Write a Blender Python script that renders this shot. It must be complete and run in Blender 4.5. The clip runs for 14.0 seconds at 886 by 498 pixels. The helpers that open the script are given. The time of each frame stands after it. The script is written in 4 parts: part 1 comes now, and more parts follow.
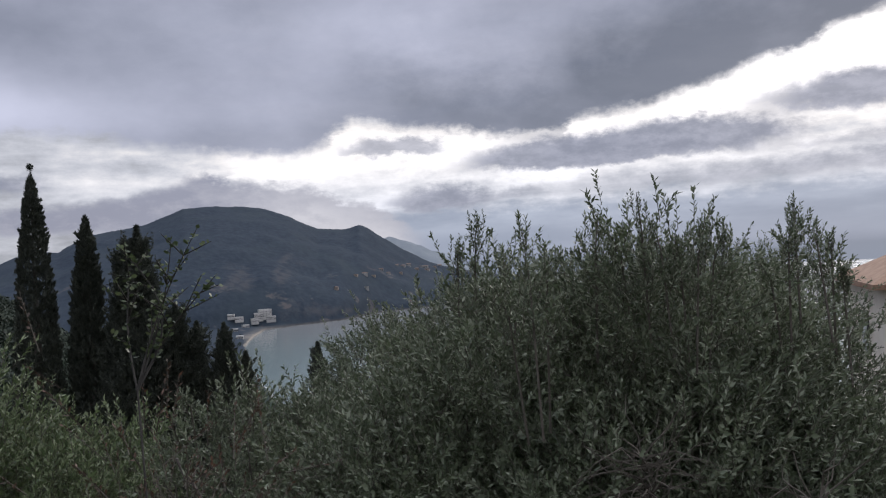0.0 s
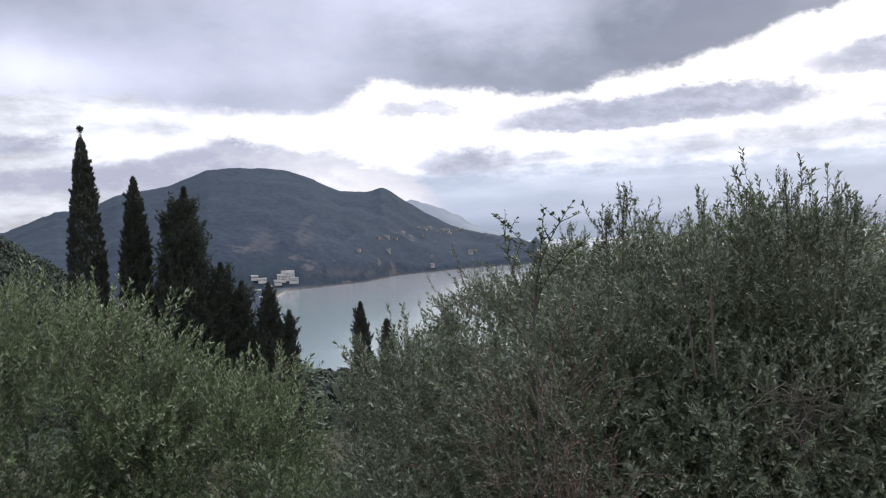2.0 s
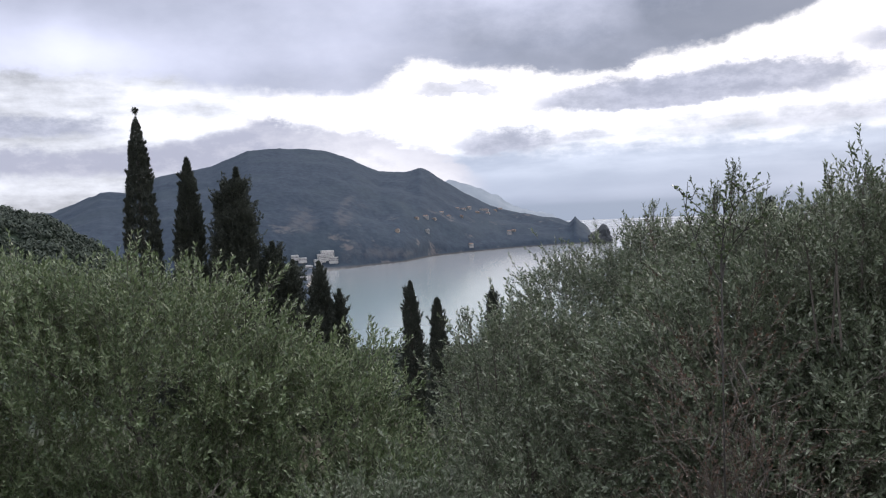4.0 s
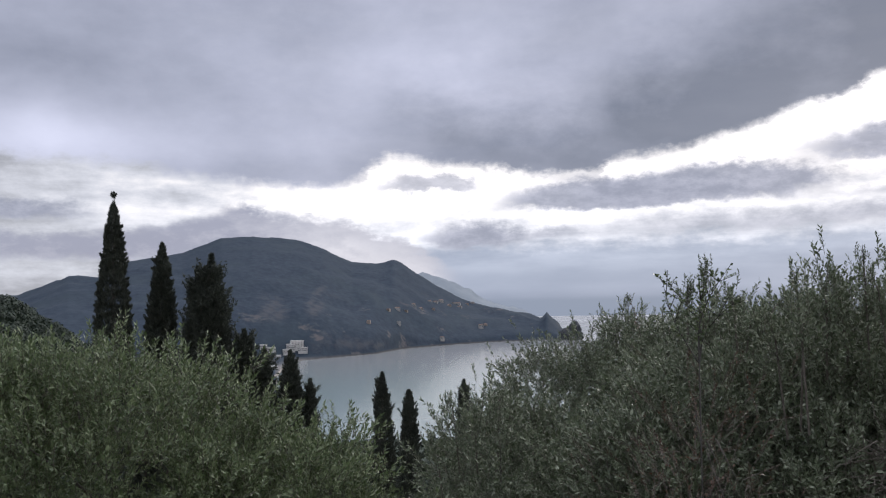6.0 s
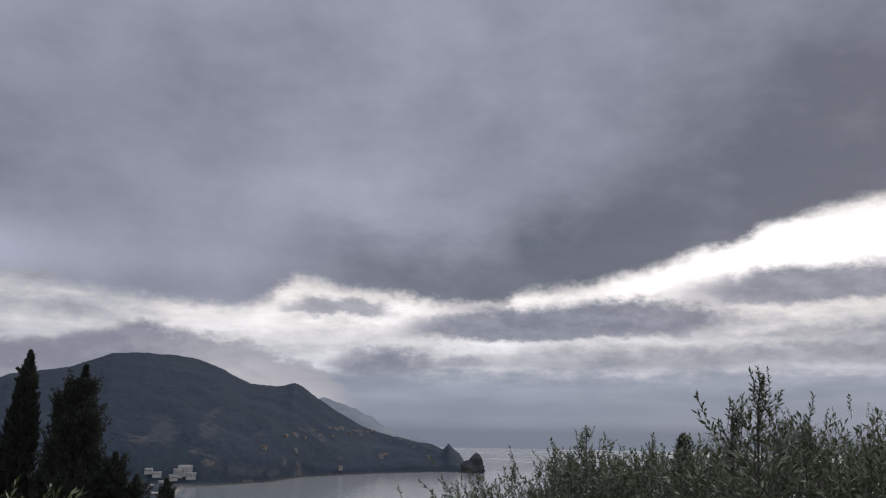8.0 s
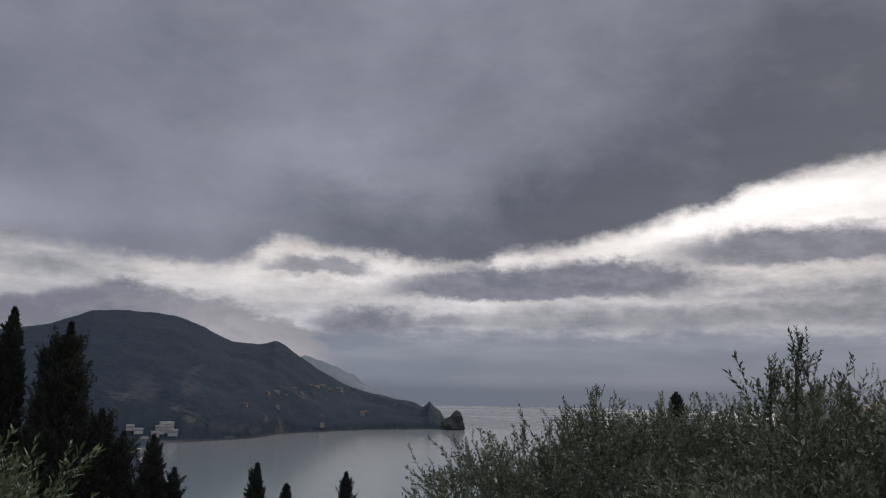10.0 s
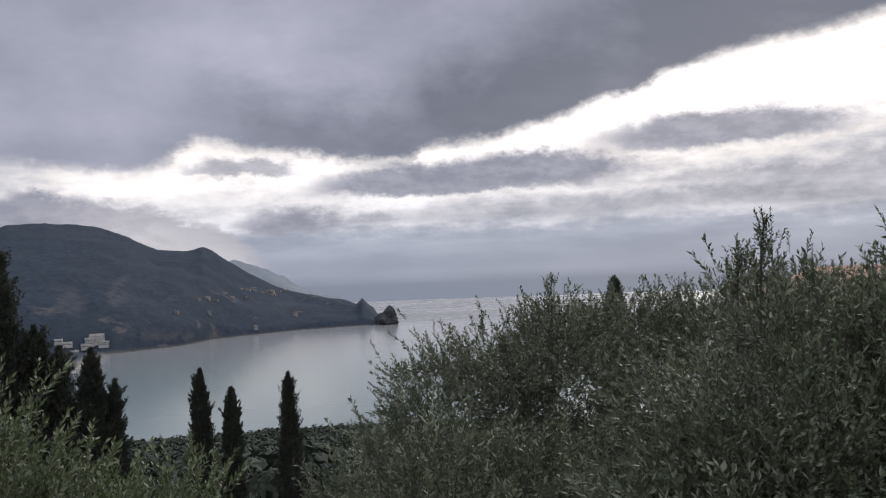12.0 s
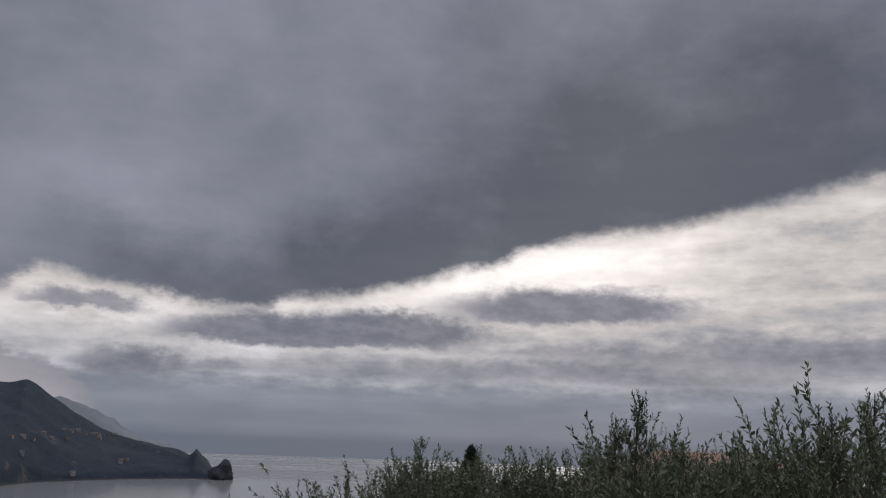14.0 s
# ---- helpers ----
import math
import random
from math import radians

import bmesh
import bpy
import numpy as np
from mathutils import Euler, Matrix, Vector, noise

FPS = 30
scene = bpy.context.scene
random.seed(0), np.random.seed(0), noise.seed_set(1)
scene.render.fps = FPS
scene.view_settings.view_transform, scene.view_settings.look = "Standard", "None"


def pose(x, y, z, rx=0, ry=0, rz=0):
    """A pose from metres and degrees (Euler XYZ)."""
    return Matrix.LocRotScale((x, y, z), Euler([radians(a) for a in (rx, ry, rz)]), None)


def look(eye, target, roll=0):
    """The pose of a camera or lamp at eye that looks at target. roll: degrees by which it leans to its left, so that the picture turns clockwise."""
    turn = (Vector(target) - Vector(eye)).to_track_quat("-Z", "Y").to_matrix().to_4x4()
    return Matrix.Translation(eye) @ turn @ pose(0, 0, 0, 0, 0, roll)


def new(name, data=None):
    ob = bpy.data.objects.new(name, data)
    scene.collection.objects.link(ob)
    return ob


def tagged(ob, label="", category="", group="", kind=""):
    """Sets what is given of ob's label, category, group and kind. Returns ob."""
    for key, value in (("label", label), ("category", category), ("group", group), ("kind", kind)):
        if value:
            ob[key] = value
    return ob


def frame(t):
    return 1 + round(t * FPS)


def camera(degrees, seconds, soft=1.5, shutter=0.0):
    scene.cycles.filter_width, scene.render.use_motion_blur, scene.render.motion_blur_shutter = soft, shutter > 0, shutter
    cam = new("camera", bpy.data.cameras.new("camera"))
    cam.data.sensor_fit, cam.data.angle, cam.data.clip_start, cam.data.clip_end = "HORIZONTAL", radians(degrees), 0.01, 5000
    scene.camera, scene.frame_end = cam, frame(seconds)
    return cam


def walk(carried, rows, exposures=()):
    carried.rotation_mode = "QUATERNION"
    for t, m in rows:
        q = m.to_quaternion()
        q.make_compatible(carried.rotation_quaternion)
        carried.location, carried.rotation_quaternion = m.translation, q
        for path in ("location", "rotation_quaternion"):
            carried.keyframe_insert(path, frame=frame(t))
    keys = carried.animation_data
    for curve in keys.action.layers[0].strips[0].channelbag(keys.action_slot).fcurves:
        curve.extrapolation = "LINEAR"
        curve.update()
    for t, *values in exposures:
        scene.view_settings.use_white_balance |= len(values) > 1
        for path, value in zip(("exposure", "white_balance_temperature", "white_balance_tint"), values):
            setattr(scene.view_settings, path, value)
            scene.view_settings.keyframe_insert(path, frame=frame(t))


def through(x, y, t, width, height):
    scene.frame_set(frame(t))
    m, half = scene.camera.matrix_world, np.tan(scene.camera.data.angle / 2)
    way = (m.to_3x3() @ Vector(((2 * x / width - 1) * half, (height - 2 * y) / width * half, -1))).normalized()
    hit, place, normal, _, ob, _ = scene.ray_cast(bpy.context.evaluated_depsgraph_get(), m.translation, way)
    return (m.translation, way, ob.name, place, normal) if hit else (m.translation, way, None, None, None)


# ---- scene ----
# Camera: a hillside terrace 110 m over a bay; the camera drifts left and turns right.
LENS = 55.99
EYE = 110.0
PATH = [
    (0, 0.002, -0.063, 110.000, -4.07, 0.85, -3.10),
    (0.5, -0.258, -0.004, 110.031, 0.45, -0.46, -3.70),
    (1, -0.354, 0.108, 110.072, 0.16, -0.73, -2.97),
    (1.5, -0.526, -0.083, 110.053, 0.05, -1.41, -1.26),
    (2, -0.948, -0.749, 110.050, -2.47, -1.59, -2.54),
    (2.5, -1.100, -0.789, 110.048, -1.96, -1.96, -2.76),
    (3, -1.242, -0.864, 110.062, -0.00, -3.13, -2.90),
    (5.5, -1.584, -0.982, 110.002, -0.38, 0.93, -1.88),
    (6, -1.586, -1.187, 109.999, -1.88, 3.47, -1.10),
    (6.5, -1.607, -0.617, 109.978, -2.44, 5.67, -1.05),
    (7, -1.482, 0.307, 109.989, -2.93, 8.17, -0.92),
    (7.5, -1.448, 0.995, 109.990, -5.87, 10.70, 0.01),
    (8, -1.492, 1.244, 109.992, -8.29, 12.13, 0.90),
    (8.5, -1.551, 1.303, 109.990, -6.98, 11.07, 1.19),
    (11, -1.842, 1.332, 109.988, -11.05, 6.09, 1.30),
    (11.5, -1.876, 1.328, 109.991, -7.18, 2.04, 1.75),
    (12, -2.015, 1.353, 109.996, -14.55, 2.16, -2.14),
    (12.5, -2.083, 1.341, 109.999, -19.21, 5.54, -0.41),
    (13, -2.202, 1.341, 109.996, -22.25, 7.80, -1.01),
    (13.5, -2.283, 1.307, 109.985, -23.74, 11.42, -0.63),
    (14, -2.281, 1.290, 109.990, -24.40, 13.05, 2.19),
]


def heading(x, y, z, yaw, pitch, roll):
    a, p = radians(yaw), radians(pitch)
    way = Vector((-math.sin(a) * math.cos(p), math.cos(a) * math.cos(p), math.sin(p)))
    return look((x, y, z), Vector((x, y, z)) + way, roll)


EXPOSURES = [(0, 0.60, 6430, 11), (0.5, 0.90, 6430, 11), (1.5, 1.20, 6430, 11), (3.0, 1.25, 6430, 11), (5.5, 1.05, 6430, 11), (6.0, 0.85, 6440, 11), (6.5, 0.59, 6400, 11), (7.5, 0.29, 6450, 11),
             (8.5, 0.01, 6500, 12), (11.0, -0.21, 6600, 12), (11.5, 0.21, 6600, 12), (12.0, 0.51, 6600, 12), (12.5, 0.37, 6550, 12), (13.0, 0.11, 6550, 12), (14.0, -0.24, 6600, 12)]
cam = camera(LENS, 14.0, soft=1.2)
walk(cam, [(r[0], heading(*r[1:])) for r in PATH], EXPOSURES)

# ---- light ----
SUN_AZ, SUN_EL = 38.0, 24.0
sun = new("sun", bpy.data.lights.new("sun", "SUN"))
sun.data.energy, sun.data.angle, sun.data.color = 0.7, radians(20), (1.0, 0.95, 0.88)
sa, se = radians(SUN_AZ), radians(SUN_EL)
sun.matrix_world = look((0, 0, 200), (-100 * math.sin(sa) * math.cos(se), -100 * math.cos(sa) * math.cos(se), 200 - 100 * math.sin(se)))


class Nodes:
    """Small helper to wire shader nodes."""

    def __init__(self, tree):
        self.tree = tree
        tree.nodes.clear()

    def add(self, kind):
        return self.tree.nodes.new(kind)

    def put(self, sock, v):
        if isinstance(v, bpy.types.NodeSocket):
            self.tree.links.new(v, sock)
        elif v is not None:
            sock.default_value = v

    def math(self, op, a, b=None, c=None, clamp=False):
        n = self.add("ShaderNodeMath")
        n.operation, n.use_clamp = op, clamp
        for i, v in enumerate((a, b, c)):
            self.put(n.inputs[i], v)
        return n.outputs[0]

    def noise(self, vec, scale, detail=4.0, rough=0.55):
        n = self.add("ShaderNodeTexNoise")
        self.put(n.inputs["Vector"], vec)
        n.inputs["Scale"].default_value, n.inputs["Detail"].default_value, n.inputs["Roughness"].default_value = scale, detail, rough
        return n.outputs["Fac"]

    def ramp(self, fac, stops, interp="LINEAR"):
        n = self.add("ShaderNodeValToRGB")
        el = n.color_ramp.elements
        n.color_ramp.interpolation = interp
        while len(el) < len(stops):
            el.new(0.5)
        for e, (p, c) in zip(el, stops):
            e.position = p
            e.color = (*c, 1) if isinstance(c, tuple) else (c, c, c, 1)
        self.put(n.inputs[0], fac)
        return n.outputs[0]

    def mix(self, fac, a, b, blend="MIX"):
        n = self.add("ShaderNodeMix")
        n.data_type, n.blend_type = "RGBA", blend
        self.put(n.inputs[0], fac)
        for s, v in ((n.inputs[6], a), (n.inputs[7], b)):
            self.put(s, (*v, 1) if isinstance(v, tuple) else v)
        return n.outputs[2]

    def smooth(self, v, lo, hi):
        n = self.add("ShaderNodeMapRange")
        n.interpolation_type = "SMOOTHSTEP"
        self.put(n.inputs[0], v)
        n.inputs[1].default_value, n.inputs[2].default_value = lo, hi
        return n.outputs[0]

    def xyz(self, x, y, z):
        n = self.add("ShaderNodeCombineXYZ")
        for s, v in zip(n.inputs, (x, y, z)):
            self.put(s, v)
        return n.outputs[0]


def build_sky():
    world = bpy.data.worlds.new("overcast_sky")
    scene.world = world
    world.use_nodes = True
    g = Nodes(world.node_tree)
    tc = g.add("ShaderNodeTexCoord").outputs["Generated"]
    sep = g.add("ShaderNodeSeparateXYZ")
    g.put(sep.inputs[0], tc)
    x, y, z = sep.outputs
    az0 = g.math("MULTIPLY", g.math("ARCTAN2", x, y), 180 / math.pi)
    el0 = g.math("MULTIPLY", g.math("ARCSINE", z), 180 / math.pi)
    # turbulent offsets, flattened so that clouds lie in layers
    flat = g.xyz(g.math("MULTIPLY", az0, 0.075), g.math("MULTIPLY", el0, 0.15), 0.3)
    n1 = g.math("SUBTRACT", g.noise(flat, 2.0, 6, 0.6), 0.5)
    n2 = g.math("SUBTRACT", g.noise(flat, 7.0, 7, 0.66), 0.5)
    n3 = g.math("SUBTRACT", g.noise(g.xyz(g.math("MULTIPLY", az0, 0.04), g.math("MULTIPLY", el0, 0.2), 4.0), 3.0, 5, 0.55), 0.5)
    n4 = g.math("SUBTRACT", g.noise(g.xyz(g.math("MULTIPLY", az0, 0.05), g.math("MULTIPLY", el0, 0.07), 9.0), 2.4, 5, 0.5), 0.5)
    n5 = g.math("SUBTRACT", g.noise(g.xyz(g.math("MULTIPLY", az0, 0.5), g.math("MULTIPLY", el0, 0.62), 2.0), 2.2, 6, 0.62), 0.5)
    el = g.math("ADD", el0, g.math("ADD", g.math("MULTIPLY", n1, 1.2), g.math("ADD", g.math("MULTIPLY", n2, 1.3), g.math("MULTIPLY", n5, 0.9))))
    az = g.math("ADD", az0, g.math("MULTIPLY", n2, 3.5))

    def blob(a, e, ra, re, hard=0.35, flat_base=1.6):
        """A bank of cloud round (a, e) degrees: 1 inside, 0 outside; its base is flatter than its top."""
        da = g.math("DIVIDE", g.math("SUBTRACT", az, a), ra)
        de = g.math("DIVIDE", g.math("SUBTRACT", el, e), re)
        low = g.math("MULTIPLY", g.math("MINIMUM", de, 0.0), flat_base)
        de = g.math("ADD", g.math("MAXIMUM", de, 0.0), low)
        d = g.math("SQRT", g.math("ADD", g.math("MULTIPLY", da, da), g.math("MULTIPLY", de, de)))
        return g.math("SUBTRACT", 1.0, g.smooth(d, 1.0 - hard, 1.0 + hard))

    def glow(a, e, ra, re):
        da = g.math("DIVIDE", g.math("SUBTRACT", az0, a), ra)
        de = g.math("DIVIDE", g.math("SUBTRACT", el0, e), re)
        d2 = g.math("ADD", g.math("MULTIPLY", da, da), g.math("MULTIPLY", de, de))
        return g.math("EXPONENT", g.math("MULTIPLY", d2, -1.0))

    # lower edge of the heavy deck
    edge = [(-60, 9), (-30, 9.3), (-24, 9.0), (-18.3, 8.8), (-14, 8.1), (-9, 7.6), (-5.5, 7.6), (-3.8, 8.1), (-2.0, 9.6), (-0.6, 9.4), (2.4, 8.9), (5.1, 8.65),
            (9, 8.1), (12.6, 8.0), (13.5, 9.0), (18, 9.25), (20.3, 9.9), (23.5, 10.7), (26, 11.5), (28.3, 11.6), (29.4, 12.5), (32, 13.2), (36, 13.9), (43, 15.0), (52, 16.6), (60, 17.5)]
    e = g.ramp(g.math("DIVIDE", g.math("ADD", az, 60), 120), [((a + 60) / 120, v / 30) for a, v in edge])
    over = g.math("SUBTRACT", el, g.math("MULTIPLY", e, 30))
    # thin bright cloud in the gaps, brightest towards the hidden sun and under the deck's edge
    lining = g.math("EXPONENT", g.math("MULTIPLY", g.math("POWER", g.math("DIVIDE", g.math("ADD", over, 1.1), 1.1), 2.0), -1.0))
    lining = g.math("MULTIPLY", lining, g.smooth(az0, -15.0, 2.0))
    bright = g.math("ADD", 0.395, g.math("MULTIPLY", glow(31, 11.2, 17, 3.0), 0.50))
    bright = g.math("ADD", bright, g.math("MULTIPLY", glow(3, 7.0, 20, 2.2), 0.18))
    bright = g.math("ADD", bright, g.math("MULTIPLY", lining, 0.2))
    bright = g.math("ADD", bright, g.math("ADD", g.math("MULTIPLY", n3, 0.65), g.math("MULTIPLY", n2, 0.35)))
    bright = g.math("MULTIPLY", bright, g.math("ADD", 0.86, g.math("MULTIPLY", g.smooth(az0, -24.0, -8.0), 0.36)))
    sky = g.mix(g.math("MULTIPLY", g.smooth(el0, 2.0, 9.0), g.smooth(bright, 0.38, 0.66)), (0.88, 0.905, 1.0), (1.0, 0.962, 0.945))
    scale = g.add("ShaderNodeVectorMath")
    scale.operation = "SCALE"
    g.put(scale.inputs[0], sky)
    g.put(scale.inputs[3], bright)
    sky = scale.outputs[0]

    def bank(mask, colour, amount=1.0):
        nonlocal sky
        sky = g.mix(g.math("MULTIPLY", mask, amount), sky, colour)

    grey = g.mix(g.smooth(n2, -0.16, 0.18), (0.178, 0.190, 0.240), (0.250, 0.260, 0.318))
    # low bank of rain haze over the open sea, with paler streaks
    low = g.math("MULTIPLY", g.math("SUBTRACT", 1.0, g.smooth(g.math("ADD", el, g.math("MULTIPLY", n3, 1.6)), 2.9, 4.5)), g.smooth(az0, -6.0, 2.0))
    bank(low, g.mix(g.smooth(n3, -0.2, 0.2), (0.205, 0.236, 0.305), (0.280, 0.312, 0.385)), 0.92)
    dark = g.math("MULTIPLY", g.smooth(el0, -0.3, 0.6), g.math("SUBTRACT", 1.0, g.smooth(el0, 1.2, 2.8)))
    bank(g.math("MULTIPLY", low, dark), (0.20, 0.23, 0.295), 0.7)
    bank(g.math("MULTIPLY", g.smooth(az0, -6.0, 4.0), g.math("SUBTRACT", 1.0, g.smooth(el0, -0.1, 0.7))), (0.150, 0.178, 0.235), 0.75)
    # cloud capping the mountain: dark over its western shoulder, pale and torn to the east
    cap = [(-40, 5.1), (-27, 4.9), (-21, 5.1), (-16.6, 5.5), (-14, 5.9), (-12, 6.8), (-10.4, 6.1), (-8, 6.1), (-4.7, 5.75), (-2.8, 4.9), (-0.6, 4.5), (1.5, 3.2), (3.0, 2.0), (30, 0.0)]
    ct = g.ramp(g.math("DIVIDE", g.math("ADD", az, 60), 120), [((a + 60) / 120, v / 20) for a, v in cap])
    under = g.math("SUBTRACT", g.math("MULTIPLY", ct, 20), el)
    floor = g.math("MULTIPLY", g.math("SUBTRACT", 1.0, g.smooth(az0, -21.0, -15.0)), g.math("SUBTRACT", 1.0, g.smooth(el, 2.6, 3.5)))
    capmask = g.math("MULTIPLY", g.smooth(under, -0.15, 0.75), g.math("SUBTRACT", 1.0, g.math("MAXIMUM", floor, g.smooth(az0, 0.5, 3.5))))
    pale = g.math("ADD", g.smooth(az0, -15.0, -2.0), g.math("MULTIPLY", n2, 1.5), clamp=True)
    pale = g.math("MULTIPLY", pale, g.math("ADD", 0.6, g.math("MULTIPLY", g.smooth(under, 0.2, 2.2), 0.4)))
    bank(capmask, g.mix(pale, (0.20, 0.208, 0.262), (0.40, 0.395, 0.43)), 0.94)
    bank(blob(-27.0, 6.0, 5.2, 0.8, 0.5), grey, 0.9)
    # flat banks, humped above and level below
    bank(blob(12.2, 6.7, 6.4, 1.3, 0.35, 1.5), grey, 0.96)
    bank(blob(16.6, 6.7, 5.5, 1.1, 0.35, 1.5), grey, 0.95)
    bank(blob(20.6, 7.15, 7.2, 1.45, 0.35, 1.5), grey, 0.96)
    bank(blob(33.4, 9.0, 8.6, 1.45, 0.4, 1.5), grey, 0.94)
    bank(blob(29.6, 9.9, 0.9, 0.7, 0.5), grey, 0.5)
    bank(blob(4.0, 4.25, 3.0, 1.0, 0.4, 1.6), grey, 0.92)
    bank(blob(8.2, 4.3, 2.8, 0.5, 0.6), grey, 0.5)
    bank(blob(1.3, 7.8, 3.8, 0.75, 0.45), grey, 0.8)
    bank(blob(31.0, 4.6, 16, 0.8, 0.8), grey, 0.65)
    bank(blob(33.0, 6.1, 8, 0.45, 0.8), grey, 0.5)
    bank(blob(50.0, 6.0, 14, 1.4, 0.6), grey, 0.7)
    # the heavy deck, darkest just above its ragged lower edge
    deck = g.smooth(over, -0.35, 0.85)
    reach = g.math("ADD", 3.3, g.math("MULTIPLY", g.smooth(az0, 8.0, 36.0), 8.0))
    core = g.math("EXPONENT", g.math("MULTIPLY", g.math("POWER", g.math("DIVIDE", g.math("SUBTRACT", over, 1.5), reach), 2.0), -1.0))
    core = g.math("MULTIPLY", core, g.smooth(az0, -8.0, 7.0))
    core = g.math("ADD", core, g.math("ADD", g.math("MULTIPLY", glow(-27, 15.5, 8, 3.2), 0.6), g.math("MULTIPLY", glow(-10, 8.6, 7, 1.2), 0.5)))
    core = g.math("SUBTRACT", core, g.math("MULTIPLY", glow(-23, 10.3, 6, 2.0), 0.9))
    core = g.math("SUBTRACT", core, g.math("MULTIPLY", glow(1, 15.0, 8, 2.6), 0.25))
    core = g.math("ADD", core, g.math("ADD", g.math("MULTIPLY", glow(32, 24, 20, 8), 0.45), g.math("MULTIPLY", glow(-14, 21, 14, 6), 0.35)))
    tone = g.math("ADD", g.math("MULTIPLY", n4, 0.62), g.math("ADD", g.math("MULTIPLY", n1, 0.16), g.math("MULTIPLY", n2, 0.08)))
    tone = g.math("ADD", tone, g.math("SUBTRACT", 0.56, g.math("MULTIPLY", core, 0.50)), clamp=True)
    deckcol = g.mix(tone, (0.100, 0.114, 0.152), (0.40, 0.415, 0.512))
    bank(deck, deckcol, 0.97)
    # overhead the overcast goes on, even and somewhat lighter
    bank(g.smooth(el0, 31, 62), (0.98, 1.0, 1.08), 0.95)
    # below the horizon: the far sea, lost in haze
    bank(g.math("SUBTRACT", 1.0, g.smooth(el0, -0.25, 0.1)), (0.15, 0.18, 0.235), 0.9)
    nishita = g.add("ShaderNodeTexSky")
    nishita.sky_type, nishita.sun_disc, nishita.sun_elevation, nishita.sun_rotation = "NISHITA", False, se, sa
    skymix = g.mix(1.0, sky, g.mix(1.0, nishita.outputs[0], (0.0012, 0.0012, 0.0012), "MULTIPLY"), "ADD")
    bg = g.add("ShaderNodeBackground")
    g.put(bg.inputs[0], skymix)
    bg.inputs[1].default_value = 1.0
    out = g.add("ShaderNodeOutputWorld")
    g.put(out.inputs[0], bg.outputs[0])


build_sky()


# ---- materials ----
def material(name):
    m = bpy.data.materials.new(name)
    m.use_nodes = True
    g = Nodes(m.node_tree)
    b = g.add("ShaderNodeBsdfPrincipled")
    out = g.add("ShaderNodeOutputMaterial")
    g.put(out.inputs[0], b.outputs[0])
    return m, g, b, out


def bump(g, b, height, strength, distance):
    n = g.add("ShaderNodeBump")
    n.inputs["Strength"].default_value, n.inputs["Distance"].default_value = strength, distance
    g.put(n.inputs["Height"], height)
    g.put(b.inputs["Normal"], n.outputs[0])


def leaf_material(name, dark, mid, pale, clump=1.5, through=0.3, rough=0.5):
    m, g, b, out = material(name)
    geo = g.add("ShaderNodeNewGeometry")
    col = g.ramp(geo.outputs["Random Per Island"], [(0.0, dark), (0.55, mid), (0.9, pale), (1.0, pale)])
    n = g.noise(geo.outputs["Position"], clump, 3)
    col = g.mix(g.smooth(n, 0.35, 0.7), col, g.mix(0.5, col, dark))
    g.put(b.inputs["Base Color"], col)
    b.inputs["Roughness"].default_value = rough
    tr = g.add("ShaderNodeBsdfTranslucent")
    g.put(tr.inputs[0], col)
    mx = g.add("ShaderNodeMixShader")
    mx.inputs[0].default_value = through
    g.put(mx.inputs[1], b.outputs[0])
    g.put(mx.inputs[2], tr.outputs[0])
    g.put(out.inputs[0], mx.outputs[0])
    return m


def plain_material(name, a, c, scale, rough=0.8, relief=0.3, dist=0.02):
    m, g, b, out = material(name)
    pos = g.add("ShaderNodeNewGeometry").outputs["Position"]
    n = g.noise(pos, scale, 6, 0.6)
    g.put(b.inputs["Base Color"], g.mix(g.smooth(n, 0.3, 0.7), a, c))
    b.inputs["Roughness"].default_value = rough
    bump(g, b, n, relief, dist)
    return m


